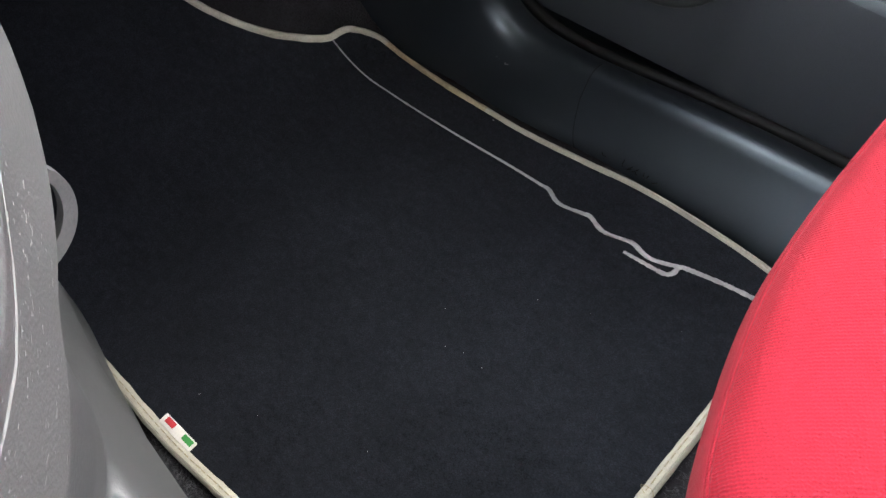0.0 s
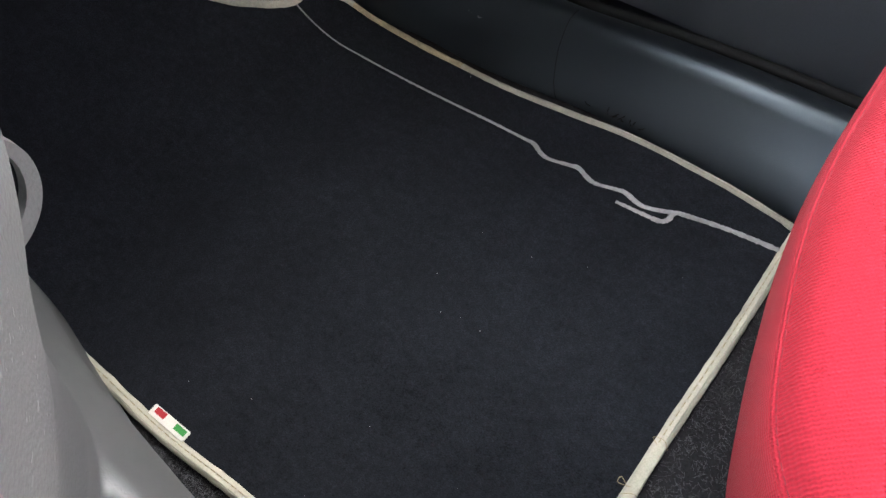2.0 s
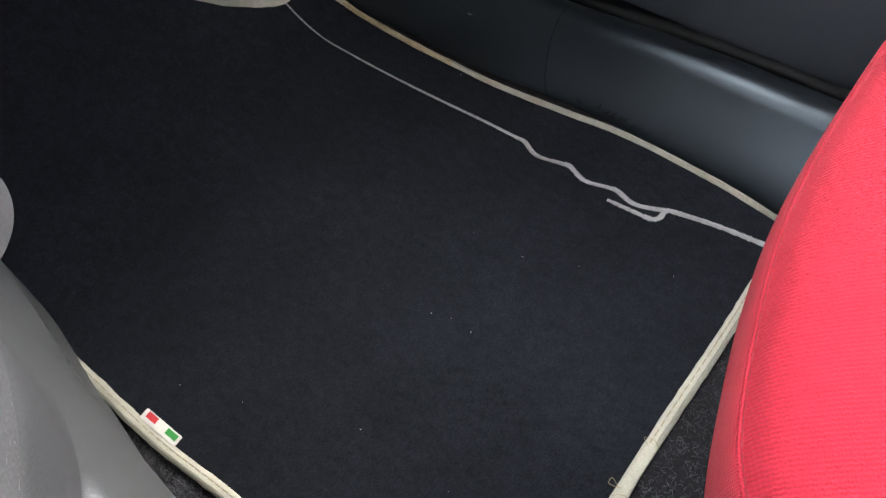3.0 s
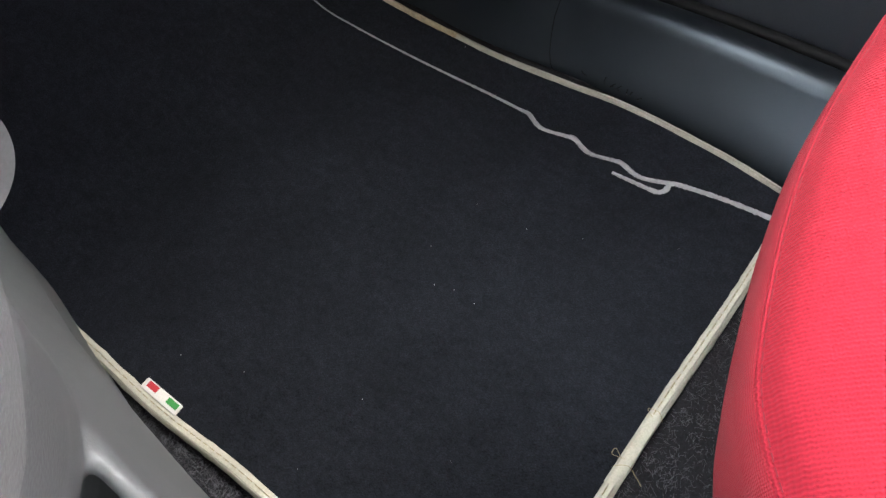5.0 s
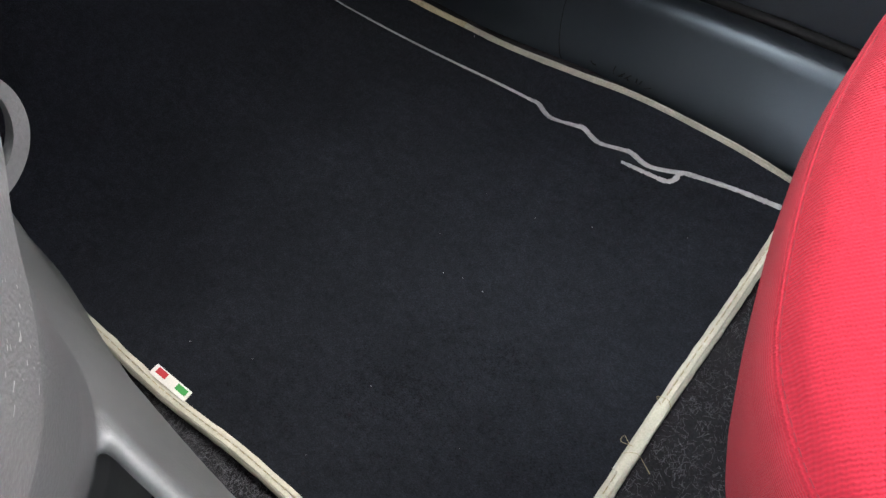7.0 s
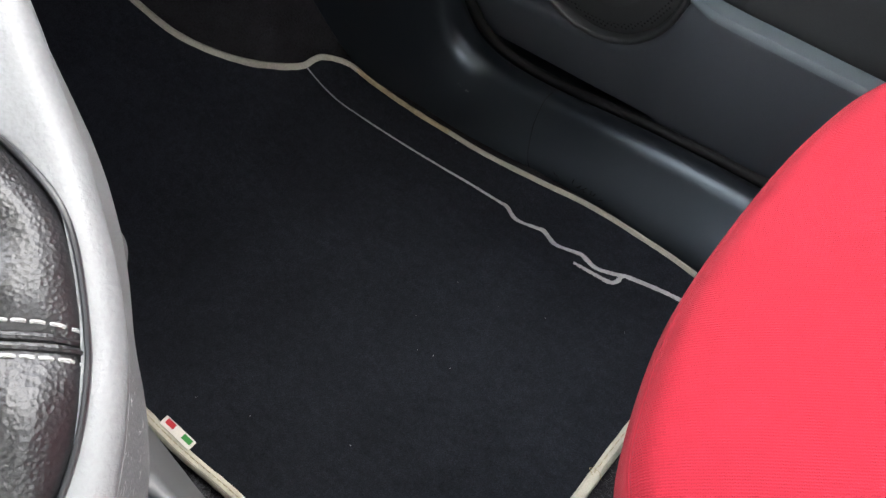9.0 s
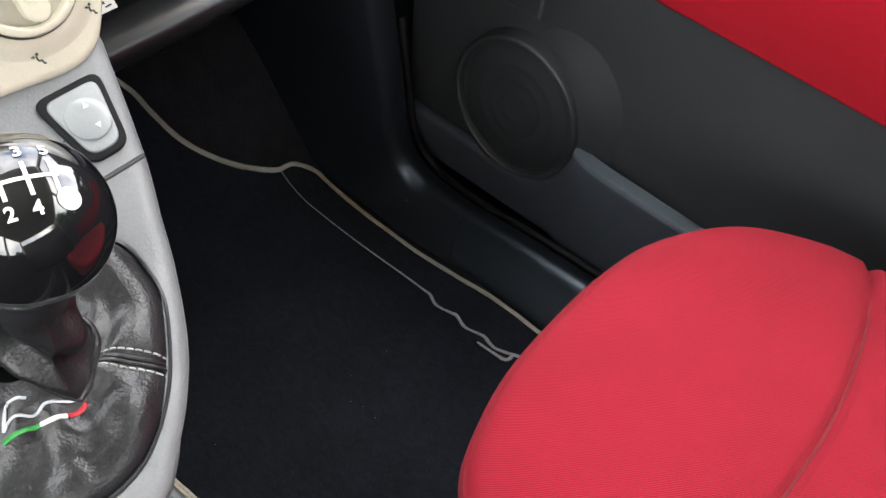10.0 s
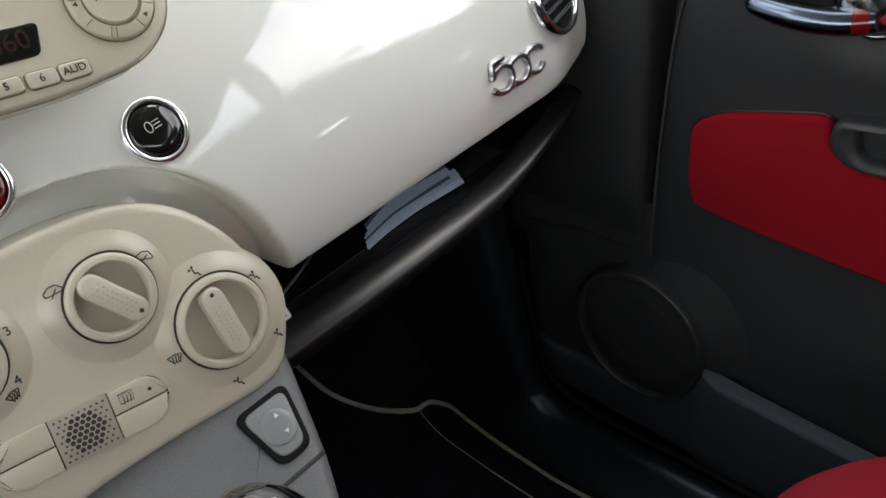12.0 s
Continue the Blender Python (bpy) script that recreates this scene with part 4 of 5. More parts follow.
part("tray_floor", box((-0.04, -0.5, -0.008), (0.096, 0.19, 0.012), 0.003), BLACK, console)
# bag hook on the stem's flank
hk = curve([(0.1210, 0.200, 0.3640), (0.1410, 0.200, 0.3620), (0.1560, 0.200, 0.3595), (0.1645, 0.200, 0.3550), (0.1692, 0.200, 0.3470), (0.1700, 0.200, 0.3380), (0.1670, 0.200, 0.3280), (0.1605, 0.200, 0.3195), (0.1510, 0.200, 0.3140), (0.1390, 0.200, 0.3120)], 7)
rows = []
for i, p in enumerate(hk):
    t = (hk[min(i + 1, len(hk) - 1)] - hk[max(i - 1, 0)]).normalized()
    s = t.cross(Vector((0, 0, 1))).normalized()
    w = interp(i / (len(hk) - 1), [0, 0.4, 0.8, 1], [0.0016, 0.0020, 0.0032, 0.004])
    h = 0.0030
    s, u = t.cross(Vector((0, 1, 0))).normalized(), Vector((0, 1, 0))
    rows.append([p + s * a * w + u * b * h for a, b in ((-1, -1), (-1, 0.6), (-0.6, 1), (0.6, 1), (1, 0.6), (1, -1))])
rows = [[p + Vector((-0.0022, 0.0008, -0.004)) for p in r] for r in rows]
part("bag_hook", loft(rows, True, True), GREY, console, "curved grey plastic bag hook")
part("hook_boss", sphere((0.1420, 0.202, 0.333), 0.0085, 16), GREY, console)
# window switch
sw = Plane((0.172, 0.2195, top_z(0.2195)), (1, 0, 0), (0, 0.041, 0.0318))
sq = rounded([(-0.0188, 0.0208), (0.0237, 0.0208), (0.0132, -0.0238), (-0.0122, -0.0238)], 0.0085)
switch = part("window_switch", plate(sw, sq, -0.004, 0.0030, 0.0016), RUBBER, console, "black-framed grey window rocker")
sq2 = rounded([(-0.0148, 0.0170), (0.0192, 0.0170), (0.0100, -0.0198), (-0.0090, -0.0198)], 0.0075)
part("rocker", plate(sw, sq2, 0.0, 0.0044, 0.0012), SWITCH, switch, "pale grey rocker")
part("dimple", lathe(sw, 0.0015, -0.001, [(0.0125, 0.0040), (0.0122, 0.0054), (0.0112, 0.0060), (0.007, 0.0064), (0.001, 0.0066)], 36), SWITCH, switch)
for b, s in ((0.0062, 1), (-0.0072, -1)):
    part("arrow", plate(sw, [Vector((0.0022, b - 0.0016 * s)), Vector((0.0054, b - 0.0016 * s)), Vector((0.0038, b + 0.0014 * s))], 0.006, 0.0071, 0.0001, steps=1), WHITEINK, switch)

# gaiter: gathered leather between the ring and the lever
KNOB = Vector((0.0904, 0.0904, 0.5846))
gaiter = thing("gear_lever", "black leather gaiter and glossy black ball gear knob", "gear lever")
foot = Vector((0.064, 0.150, 0.40))
neck = KNOB.lerp(foot, 0.30)
rows = []
WAIST = Vector((0.068, 0.141))
for k in range(40):
    s = k / 39
    row = []
    for i, m in enumerate(offset(mid, 0.0008)):
        d = m - WAIST
        a = math.atan2(d.y, d.x)
        q = WAIST + d * ((1 - s) + s * 0.017 / d.length)
        puff = interp(s, [0, 0.03, 0.08, 0.16, 0.28, 0.45, 0.65, 0.85, 1.0], [-0.0065, -0.0010, 0.0040, 0.0078, 0.0098, 0.0095, 0.0085, 0.013, 0.024])
        swell = math.sin(math.pi * min(1, s * 1.05)) ** 0.8
        broad = noise.noise(Vector((math.cos(a) * 2.1 + 3, math.sin(a) * 2.1, s * 1.6)))
        spoke = math.sin(7 * a + 2.5 * noise.noise(Vector((math.cos(a), math.sin(a), s * 2.0))) * 2) * smoothstep((s - 0.25) / 0.5)
        dent = -0.0045 * math.exp(-(((q.x - 0.062) / 0.006) ** 2 + ((q.y - 0.098) / 0.016) ** 2)) - 0.004 * math.exp(-(((q.x - 0.120) / 0.012) ** 2 + ((q.y - 0.140) / 0.012) ** 2))
        z = top_z(m.y) * (1 - s) + top_z(0.135) * s + puff + (0.0135 * broad + 0.0030 * spoke) * swell + dent + 0.011 * smoothstep((math.sin(a) - 0.1) / 0.6) * math.sin(math.pi * min(1, s * 1.15)) ** 0.6
        row.append(Vector((q.x, q.y, z)))
    rows.append(row)
iseam = min(range(NB), key=lambda i: (mid[i] - Vector((0.1245, 0.1020))).length)
seam_line = [rows[k][iseam].to_2d() for k in range(32)]
for row in rows:
    for p in row:
        near = min((p.to_2d() - c).length for c in seam_line)
        p.z -= 0.0022 * math.exp(-(near / 0.0032) ** 2)
boot = part("gaiter", loft(rows, True), LEATHER, gaiter, "puffed black pebbled leather gaiter", sharp=80)
cloud = [p for r in rows for p in r]


def on_boot(x, y):
    """The gaiter's surface above a place on the plan."""
    best = sorted((((p.x - x) ** 2 + (p.y - y) ** 2, p.z) for p in cloud))[:4]
    w = [1 / (d + 1e-7) for d, z in best]
    return sum(wi * z for wi, (d, z) in zip(w, best)) / sum(w)


def along_seam(side, k0, k1):
    out = []
    for k in range(k0, k1):
        t = (seam_line[k + 1] - seam_line[k]).normalized()
        p = seam_line[k] + Vector((-t.y, t.x)) * side
        out.append(Vector((p.x, p.y, on_boot(p.x, p.y))))
    return out


# sewn seam on the gaiter's flank: two ridges between two rows of stitches
for side in (-0.0046, 0.0046):
    line = along_seam(side, 0, 30)[::3]
    bm = bmesh.new()
    for p, q in zip(line, line[1:]):
        tube([p.lerp(q, 0.10), p.lerp(q, 0.28) + Vector((0, 0, 0.0006)), p.lerp(q, 0.66) + Vector((0, 0, 0.0006)), p.lerp(q, 0.84)], 0.00060, 5, bm=bm)
    part("stitching", bm, THREAD, boot, "pale grey stitches")
for side in (-0.0013, 0.0013):
    part("seam_ridge", tube([p + Vector((0, 0, 0.0006)) for p in along_seam(side, 0, 30)], 0.0013, 8), LEATHER, boot)

# gathered leather round the lever, hanging in a folded hem over the flat part
ax = (neck - foot).normalized()
sx = ax.cross(Vector((0, 1, 0))).normalized()
sy = sx.cross(ax)
LEVER = (neck - foot).length
grows = []
for k in range(44):
    s = k / 43
    row = []
    for i in range(120):
        a = 2 * math.pi * i / 120
        around = Vector((math.cos(a), math.sin(a), 0))
        hem = 0.0215 + 0.0030 * math.cos(a) - 0.0060 * math.sin(a) + 0.0015 * math.sin(3 * a + 1.2)
        swirl = 1.0 * s + 1.3 * noise.noise(around * 1.1 + Vector((0, 0, s * 0.8)))
        drape = (0.0085 * (1 - abs(math.sin(2.0 * a + swirl)) ** 0.7) - 0.0030) * smoothstep(s * 1.6) + 0.0050 * noise.noise(around * 1.5 + Vector((4, 2, s * 2.4))) * s
        low = 0.36 - 0.06 * math.sin(a) + 0.045 * math.sin(3 * a + 0.9)
        u = min(1.0, s / 0.80)
        crumple = 0.0042 * math.sin(13.5 * s + 2.2 * a + 2.5 * noise.noise(around * 1.3 + Vector((7, 1, s)))) * smoothstep(u * 2) * smoothstep((1.02 - s) * 5)
        r = 0.0150 + (hem - 0.0150) * u ** 1.9 + drape + crumple
        drop = LEVER * (-0.10 + low * u ** 0.85)
        if s > 0.80:
            v = (s - 0.80) / 0.20
            r -= 0.0030 * (1 - math.cos(v * math.pi)) + 0.003 * v
            drop = LEVER * (-0.10 + low) + 0.0026 * math.sin(v * math.pi) - 0.004 * v * v
        row.append(neck - ax * drop + (sx * math.cos(a) + sy * math.sin(a)) * r)
    grows.append(row)
gathered = part("gathered_top", loft(grows, True), LEATHER, gaiter, "folded black leather hanging round the lever", sharp=80)
part("rolled_hem", tube(grows[35], 0.0016, 8, True), LEATHER, gathered)


def embroidery(pts, r, mat, name):
    c = [p + Vector((0.003, -0.001)) for p in curve(pts, 6)]
    path = [Vector((p.x, p.y, on_boot(p.x, p.y) + 0.0006)) for p in c]
    part(name, tube(path, r, 8, squash=0.55), mat, boot, "embroidered thread")


embroidery([(0.0360, 0.1150), (0.0445, 0.1135), (0.0530, 0.1120)], 0.0019, FLAGGREEN, "green_thread")
embroidery([(0.0535, 0.1119), (0.059, 0.1098), (0.0648, 0.1082)], 0.0019, FLAGWHITE, "white_thread")
embroidery([(0.0653, 0.1081), (0.070, 0.1078), (0.0755, 0.1085)], 0.0019, FLAGRED, "red_thread")
embroidery([(0.056, 0.1215), (0.051, 0.1245), (0.046, 0.1250), (0.042, 0.1220), (0.039, 0.1185)], 0.0011, SILVER, "grey_thread")
embroidery([(0.039, 0.1185), (0.043, 0.1200), (0.048, 0.1190), (0.052, 0.1165), (0.056, 0.1155), (0.0595, 0.1160), (0.063, 0.1155), (0.067, 0.1140), (0.070, 0.1125), (0.073, 0.1115)], 0.0011, SILVER, "grey_thread")
# lever, collar and ball
axis = (KNOB - neck).normalized()
kp = Plane(KNOB, axis.cross(Vector((0, -1, 0.2))), axis.cross(axis.cross(Vector((0, -1, 0.2)))))
if kp.n.z < 0:
    kp = Plane(KNOB, kp.u, -kp.v)
part("collar", lathe(kp, 0, 0, [(0.014, -0.062), (0.0165, -0.058), (0.0165, -0.048), (0.0175, -0.046), (0.0175, -0.034), (0.016, -0.030), (0.012, -0.026)], 40), BLACK, gaiter, "black plastic collar")
ball = part("knob", sphere(KNOB, 0.0325, 64), GLOSSBLACK, gaiter, "glossy black ball knob with white shift pattern", sharp=180)
part("collar_ring", lathe(kp, 0, 0, [(0.0150, -0.0325), (0.0185, -0.0315), (0.0190, -0.0295), (0.0185, -0.0275), (0.0150, -0.0270)], 40), CHROME, gaiter, "chrome ring under the knob")
# shift pattern wrapped on the crown, facing up and back
top_n = Vector((0.0, -0.42, 0.91)).normalized()
across = Matrix.Rotation(radians(-18), 3, top_n) @ Vector((1, 0, 0))
tp = Plane(KNOB, across, top_n.cross(across))


def on_ball(x, y, h=0.0003):
    r = 0.0325 + h
    d = math.hypot(x, y)
    a = d / 0.0325
    if d < 1e-9:
        return KNOB + tp.n * r
    return KNOB + (tp.n * math.cos(a) + (tp.u * (x / d) + tp.v * (y / d)) * math.sin(a)) * r


def ball_line(x0, y0, x1, y1, w=0.00074):
    n = 10
    rows = []
    for i in range(n + 1):
        x, y = x0 + (x1 - x0) * i / n, y0 + (y1 - y0) * i / n
        dx, dy = (x1 - x0), (y1 - y0)
        ln = math.hypot(dx, dy)
        sx, sy = -dy / ln * w, dx / ln * w
        rows.append([on_ball(x + sx, y + sy), on_ball(x - sx, y - sy)])
    part("shift_line", loft(rows), WHITEINK, ball)


def ball_text(text, x, y, size):
    cu = bpy.data.curves.new("text", "FONT")
    cu.body, cu.size, cu.align_x, cu.align_y, cu.resolution_u = text, size, "CENTER", "CENTER", 3
    cu.offset = size * 0.03
    tmp = bpy.data.objects.new("text", cu)
    me = bpy.data.meshes.new_from_object(tmp)
    bpy.data.objects.remove(tmp)
    for v in me.vertices:
        v.co = on_ball(x + v.co.x, y + v.co.y, 0.0004)
    me.materials.append(WHITEINK)
    ob = new("lettering", me)
    ob.parent = ball


SX, SY = 0.0055, 0.0022
ball_line(SX - 0.0092, SY, SX + 0.0098, SY)
for gx in (-0.0092, -0.0006, 0.0080):
    ball_line(SX + gx, SY - 0.0066, SX + gx, SY + 0.0066)
for txt, gx, gy in (("1", -0.0092, 0.0110), ("3", -0.0006, 0.0114), ("5", 0.0080, 0.0110), ("2", -0.0092, -0.0113), ("4", -0.0006, -0.0113)):
    ball_text(txt, SX + gx, SY + gy, 0.0070)
bm = bmesh.new()
bm.faces.new([bm.verts.new(on_ball(SX + 0.0105 + 0.0043 * math.cos(2 * math.pi * i / 28), SY - 0.0098 + 0.0043 * math.sin(2 * math.pi * i / 28), 0.0005)) for i in range(28)])
part("reverse_patch", bm, WHITEINK, ball, "round white patch")
# ---- dashboard ----
dash = thing("dashboard", "pearl white lacquered dashboard panel over an open black shelf", "dashboard")
PROF = curve([(0.540, 0.2915), (0.5425, 0.2872), (0.547, 0.2850), (0.556, 0.2839), (0.575, 0.2840), (0.60, 0.2885), (0.62, 0.2945), (0.64, 0.3030), (0.66, 0.3135), (0.69, 0.332), (0.72, 0.355), (0.75, 0.384), (0.78, 0.424), (0.80, 0.468), (0.815, 0.55)], 8)
PROF_Z, PROF_Y = [p.x for p in PROF], [p.y for p in PROF]


def smooth(t):
    t = min(1.0, max(0.0, t))
    return t * t * (3 - 2 * t)


def smoother(t):
    t = min(1.0, max(0.0, t))
    return t * t * t * (t * (6 * t - 15) + 10)


def dash_y(x, z):
    """The white panel: a rounded apron, hollowed over the climate panel and swelling round the radio."""
    y = interp(z, PROF_Z, PROF_Y)
    y += 0.022 * smooth((x - 0.545) / 0.105) ** 1.5
    ax, az = (x - 0.105) / 0.151, (z - 0.515) / 0.157
    d = (abs(ax) ** 2.6 + abs(az) ** 2.6) ** (1 / 2.6)
    y += 0.030 * smoother((1.0 - d) / 0.055)
    rx, rz = (x - 0.09) / 0.175, (z - 0.80) / 0.115
    d = (abs(rx) ** 2.2 + abs(rz) ** 2.2) ** (1 / 2.2)
    y -= 0.010 * smoother((1.0 - d) / 0.24)
    return y


def dash_front(x, z):
    e = 0.002
    return Vector((x, dash_y(x, z), z)), Vector((dash_y(x + e, z) - dash_y(x - e, z), -2 * e, dash_y(x, z + e) - dash_y(x, z - e))).normalized()


zs = list(np.linspace(0.540, 0.815, 170))
xs = list(np.linspace(-0.58, 0.0, 24)) + list(np.linspace(0.004, 0.646, 320))


def corner(x, z):
    """Rounds the panel's lower outer corner."""
    lift = 0.008 * smooth((x - 0.625) / 0.025) ** 1.5
    return z + lift * (0.815 - z) / 0.275


rows = [[(x, dash_y(x, zz) + 0.03, corner(x, zs[0]) + 0.004) for x, zz in ((x, zs[0]) for x in xs)]]
rows += [[(x, dash_y(x, z), corner(x, z)) for x in xs] for z in zs]
rows += [[(x, 0.74, 0.822) for x in xs]]
part("apron", loft(rows), WHITE, dash, "pearl white lacquered panel", sharp=70)
# the panel's end cap towards the door
part("end_cap", loft([[(0.646, dash_y(0.646, z), corner(0.646, z)) for z in zs], [(0.650, dash_y(0.646, z) + 0.006, corner(0.646, z)) for z in zs], [(0.650, 0.74, corner(0.646, z)) for z in zs]]), WHITE, dash)

# black shelf under the panel
LIPX = [-0.58, 0.10, 0.23, 0.30, 0.37, 0.43, 0.48, 0.53, 0.58, 0.62, 0.66, 0.70]
LIPY = [0.30, 0.285, 0.2785, 0.2755, 0.274, 0.2745, 0.277, 0.283, 0.2915, 0.301, 0.315, 0.34]
rows = []
for x in np.linspace(-0.58, 0.70, 90):
    y0 = interp(x, LIPX, LIPY)
    rise = 0.014 * smooth((x - 0.48) / 0.16)
    tuck = 0.006 * smooth((x - 0.25) / 0.3)
    slim = 0.55 * smooth((x - 0.40) / 0.24)
    row = []
    for dy, z in ((0.40, 0.450), (0.06, 0.450), (0.030, 0.4505), (0.018, 0.4520), (0.010, 0.4555), (0.0060, 0.4605), (0.0036, 0.4665), (0.0032, 0.4705), (0.0040, 0.4735), (0.0058, 0.4760), (0.0085, 0.4782), (0.012, 0.4802), (0.018, 0.4824),
                  (0.024, 0.4842), (0.0262, 0.4848), (0.0278, 0.4848), (0.0290, 0.4836), (0.031, 0.4812), (0.036, 0.4795), (0.12, 0.4790), (0.20, 0.479), (0.205, 0.60)):
        z += slim * max(0, 0.4848 - z) if dy < 0.035 else 0
        row.append((x, y0 + dy, z + rise * smooth((0.05 - dy) / 0.03) + (tuck if z < 0.462 and dy < 0.05 and slim == 0 else 0)))
    rows.append(row)
part("shelf", loft(rows), SHELFBLACK, dash, "open black shelf with a rounded lip", sharp=70)
part("shelf_liner", box((0.20, 0.325, 0.4792), (0.55, 0.47, 0.4812), 0.0008), GLOSSBLACK, dash, "glossy black liner")

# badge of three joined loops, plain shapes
c, n = dash_front(0.513, 0.588)
bp = Plane(c + n * 0.001, (1, 0, 0), n.cross(Vector((1, 0, 0))))


def ribbon(pts):
    """A flat-faced bar with bevelled flanks along a path on the badge's plane."""
    q = [Vector(p) for p in pts]
    rows = []
    for i, p in enumerate(q):
        t = (q[min(i + 1, len(q) - 1)] - q[max(i - 1, 0)]).normalized()
        w = Vector((-t.y, t.x))
        rows.append([bp.at(p.x + w.x * d, p.y + w.y * d, h) for d, h in ((-0.0025, -0.001), (-0.0024, 0.0022), (-0.0014, 0.0036), (0.0014, 0.0036), (0.0024, 0.0022), (0.0025, -0.001))])
    return loft(rows, True, True)


five = [(-0.0135, 0.0165), (-0.0205, 0.0162), (-0.0268, 0.0160), (-0.0282, 0.0155), (-0.0288, 0.0140), (-0.0296, 0.0080), (-0.0305, 0.0025)]
badge = part("badge", ribbon(five), BADGE, dash, "satin chrome badge of joined loops", sharp=40)
for a0, t0, t1 in ((-0.0190, 0.88, -0.86), (0.0030, 0.76, -0.76), (0.0250, 0.76, 0.17), (0.0250, -0.76, -0.20)):
    part("loop", ribbon([(a0 + 0.0132 * math.cos(math.pi * t), -0.0010 + 0.0112 * math.sin(math.pi * t)) for t in np.linspace(t0, t1, 30)]), BADGE, badge, sharp=40)

# round air vent at the outer end
c, n = dash_front(0.589, 0.626)
side = Vector((-n.y, n.x, 0)).normalized()
vp = Plane(c, side, n.cross(side))
vent = part("air_vent", lathe(vp, 0, 0, [(0.0385, -0.004), (0.0385, 0.003), (0.037, 0.006), (0.0345, 0.0065), (0.0325, 0.004), (0.0315, -0.01), (0.0305, -0.03)], 48), CHROME, dash, "chrome-ringed round air vent", sharp=70)
part("throat", lathe(vp, 0, 0, [(0.001, -0.004), (0.0325, -0.003), (0.0322, 0.0020)], 40), RUBBER, vent)
for j in range(-2, 3):
    w = math.sqrt(0.0295 ** 2 - (j * 0.010) ** 2)
    part("slat", plate(vp, rounded([(-w, j * 0.010 - 0.0016), (w, j * 0.010 - 0.0016), (w, j * 0.010 + 0.0016), (-w, j * 0.010 + 0.0016)], 0.001, 3), 0.0012, 0.0048, 0.001), DARKGREY, vent)
part("slat_tab", plate(vp, rounded([(-0.006, -0.006), (0.012, -0.006), (0.012, 0.004), (-0.006, 0.004)], 0.002, 3), 0.0030, 0.0066, 0.001), CREAMDARK, vent, "small ivory tab")


def front_plane(x, z):
    c, n = dash_front(x, z)
    p = Plane(c, (1, 0, 0), n.cross(Vector((1, 0, 0))))
    return p


def round_button(x, z, face, name, label):
    p = front_plane(x, z)
    b = part(name, lathe(p, 0, 0, [(0.0215, -0.006), (0.0215, 0.001), (0.0205, 0.0032), (0.0188, 0.0042), (0.0176, 0.0036), (0.0165, 0.0012), (0.0160, -0.002)], 48), CHROME, dash, label, sharp=70)
    part("cap", lathe(p, 0, 0, [(0.0164, -0.001), (0.0162, 0.0022), (0.0150, 0.0034), (0.008, 0.0040), (0.0005, 0.0042)], 40), face, b, sharp=70)
    return p, b


bpl, fog = round_button(0.2085, 0.6700, GLOSSBLACK, "fog_lamp_button", "round glossy black button in a chrome ring")
bm = tube([bpl.at(-0.004 + 0.0022 * math.cos(t), 0.003 + 0.0034 * math.sin(t), 0.0044) for t in np.linspace(0, 2 * math.pi, 20)], 0.0003, 5)
for k in (-1, 0, 1):
    tube([bpl.at(-0.001, 0.003 + 0.0022 * k, 0.0044), bpl.at(0.004, 0.0035 + 0.0022 * k, 0.0043)], 0.0003, 5, bm=bm)
part("symbol", bm, WHITEINK, fog)
round_button(0.1030, 0.6830, DARKRED, "hazard_button", "round red hazard button in a chrome ring")

# ---- radio ----
rp = Plane((0.150, 0.318, 0.745), (1, 0, 0.0), (0, 0.50, 0.86))
radio = thing("car_radio", "ivory plastic car radio with round keypad and dim display", "car radio")
r_out = rounded([(-0.16, 0.000), (-0.02, -0.0245), (0.015, -0.0290), (0.060, -0.0290), (0.084, -0.0160), (0.098, 0.010), (0.100, 0.05), (0.08, 0.085), (-0.16, 0.09)], 0.016, 8)
part("fascia", plate(rp, r_out, -0.02, 0.004, 0.002), CREAM, radio, "ivory plastic fascia")
part("display", plate(rp, rounded([(-0.10, 0.007), (0.0125, -0.0062), (0.0195, 0.0100), (-0.10, 0.026)], 0.004), 0.003, 0.0046, 0.0005), GLOSSBLACK, radio, "dark display window")
words("860", 0.0140, rp, 0.0010, 0.0045, 0.0048, DIAL_GREEN, radio, -0.12)
for t, a, b in (("5", -0.0125, -0.0145), ("6", 0.0055, -0.0172), ("AUD", 0.0225, -0.0195)):
    shape = [(a - 0.0080, b - 0.0035), (a + 0.0078, b - 0.0055), (a + 0.0088, b + 0.0030), (a - 0.0072, b + 0.0052)]
    key = part("key", plate(rp, rounded(shape, 0.0025), 0.002, 0.0062, 0.0010), CREAM, radio)
    part("key_gap", tube([rp.at(p.x, p.y, 0.0042) for p in offset(ccw(rounded(shape, 0.0028)), -0.0004)], 0.0003, 5, True), DARKTHREAD, key)
    words(t, 0.0060, rp, a, b, 0.0064, INK, key, -0.1)
pad_c = (0.0605, 0.0075)
pad = part("keypad", lathe(rp, *pad_c, [(0.0238, 0.002), (0.0235, 0.0062), (0.0225, 0.0070), (0.0165, 0.0074), (0.0162, 0.006), (0.0158, 0.004)], 56), CREAM, radio, "round ivory keypad", sharp=60)
part("menu_key", lathe(rp, *pad_c, [(0.0152, 0.003), (0.0150, 0.0072), (0.0140, 0.0082), (0.008, 0.0087), (0.0005, 0.0088)], 48), CREAM, pad)
words("MENU", 0.0068, rp, pad_c[0], pad_c[1] + 0.001, 0.0089, INK, pad, -0.12)
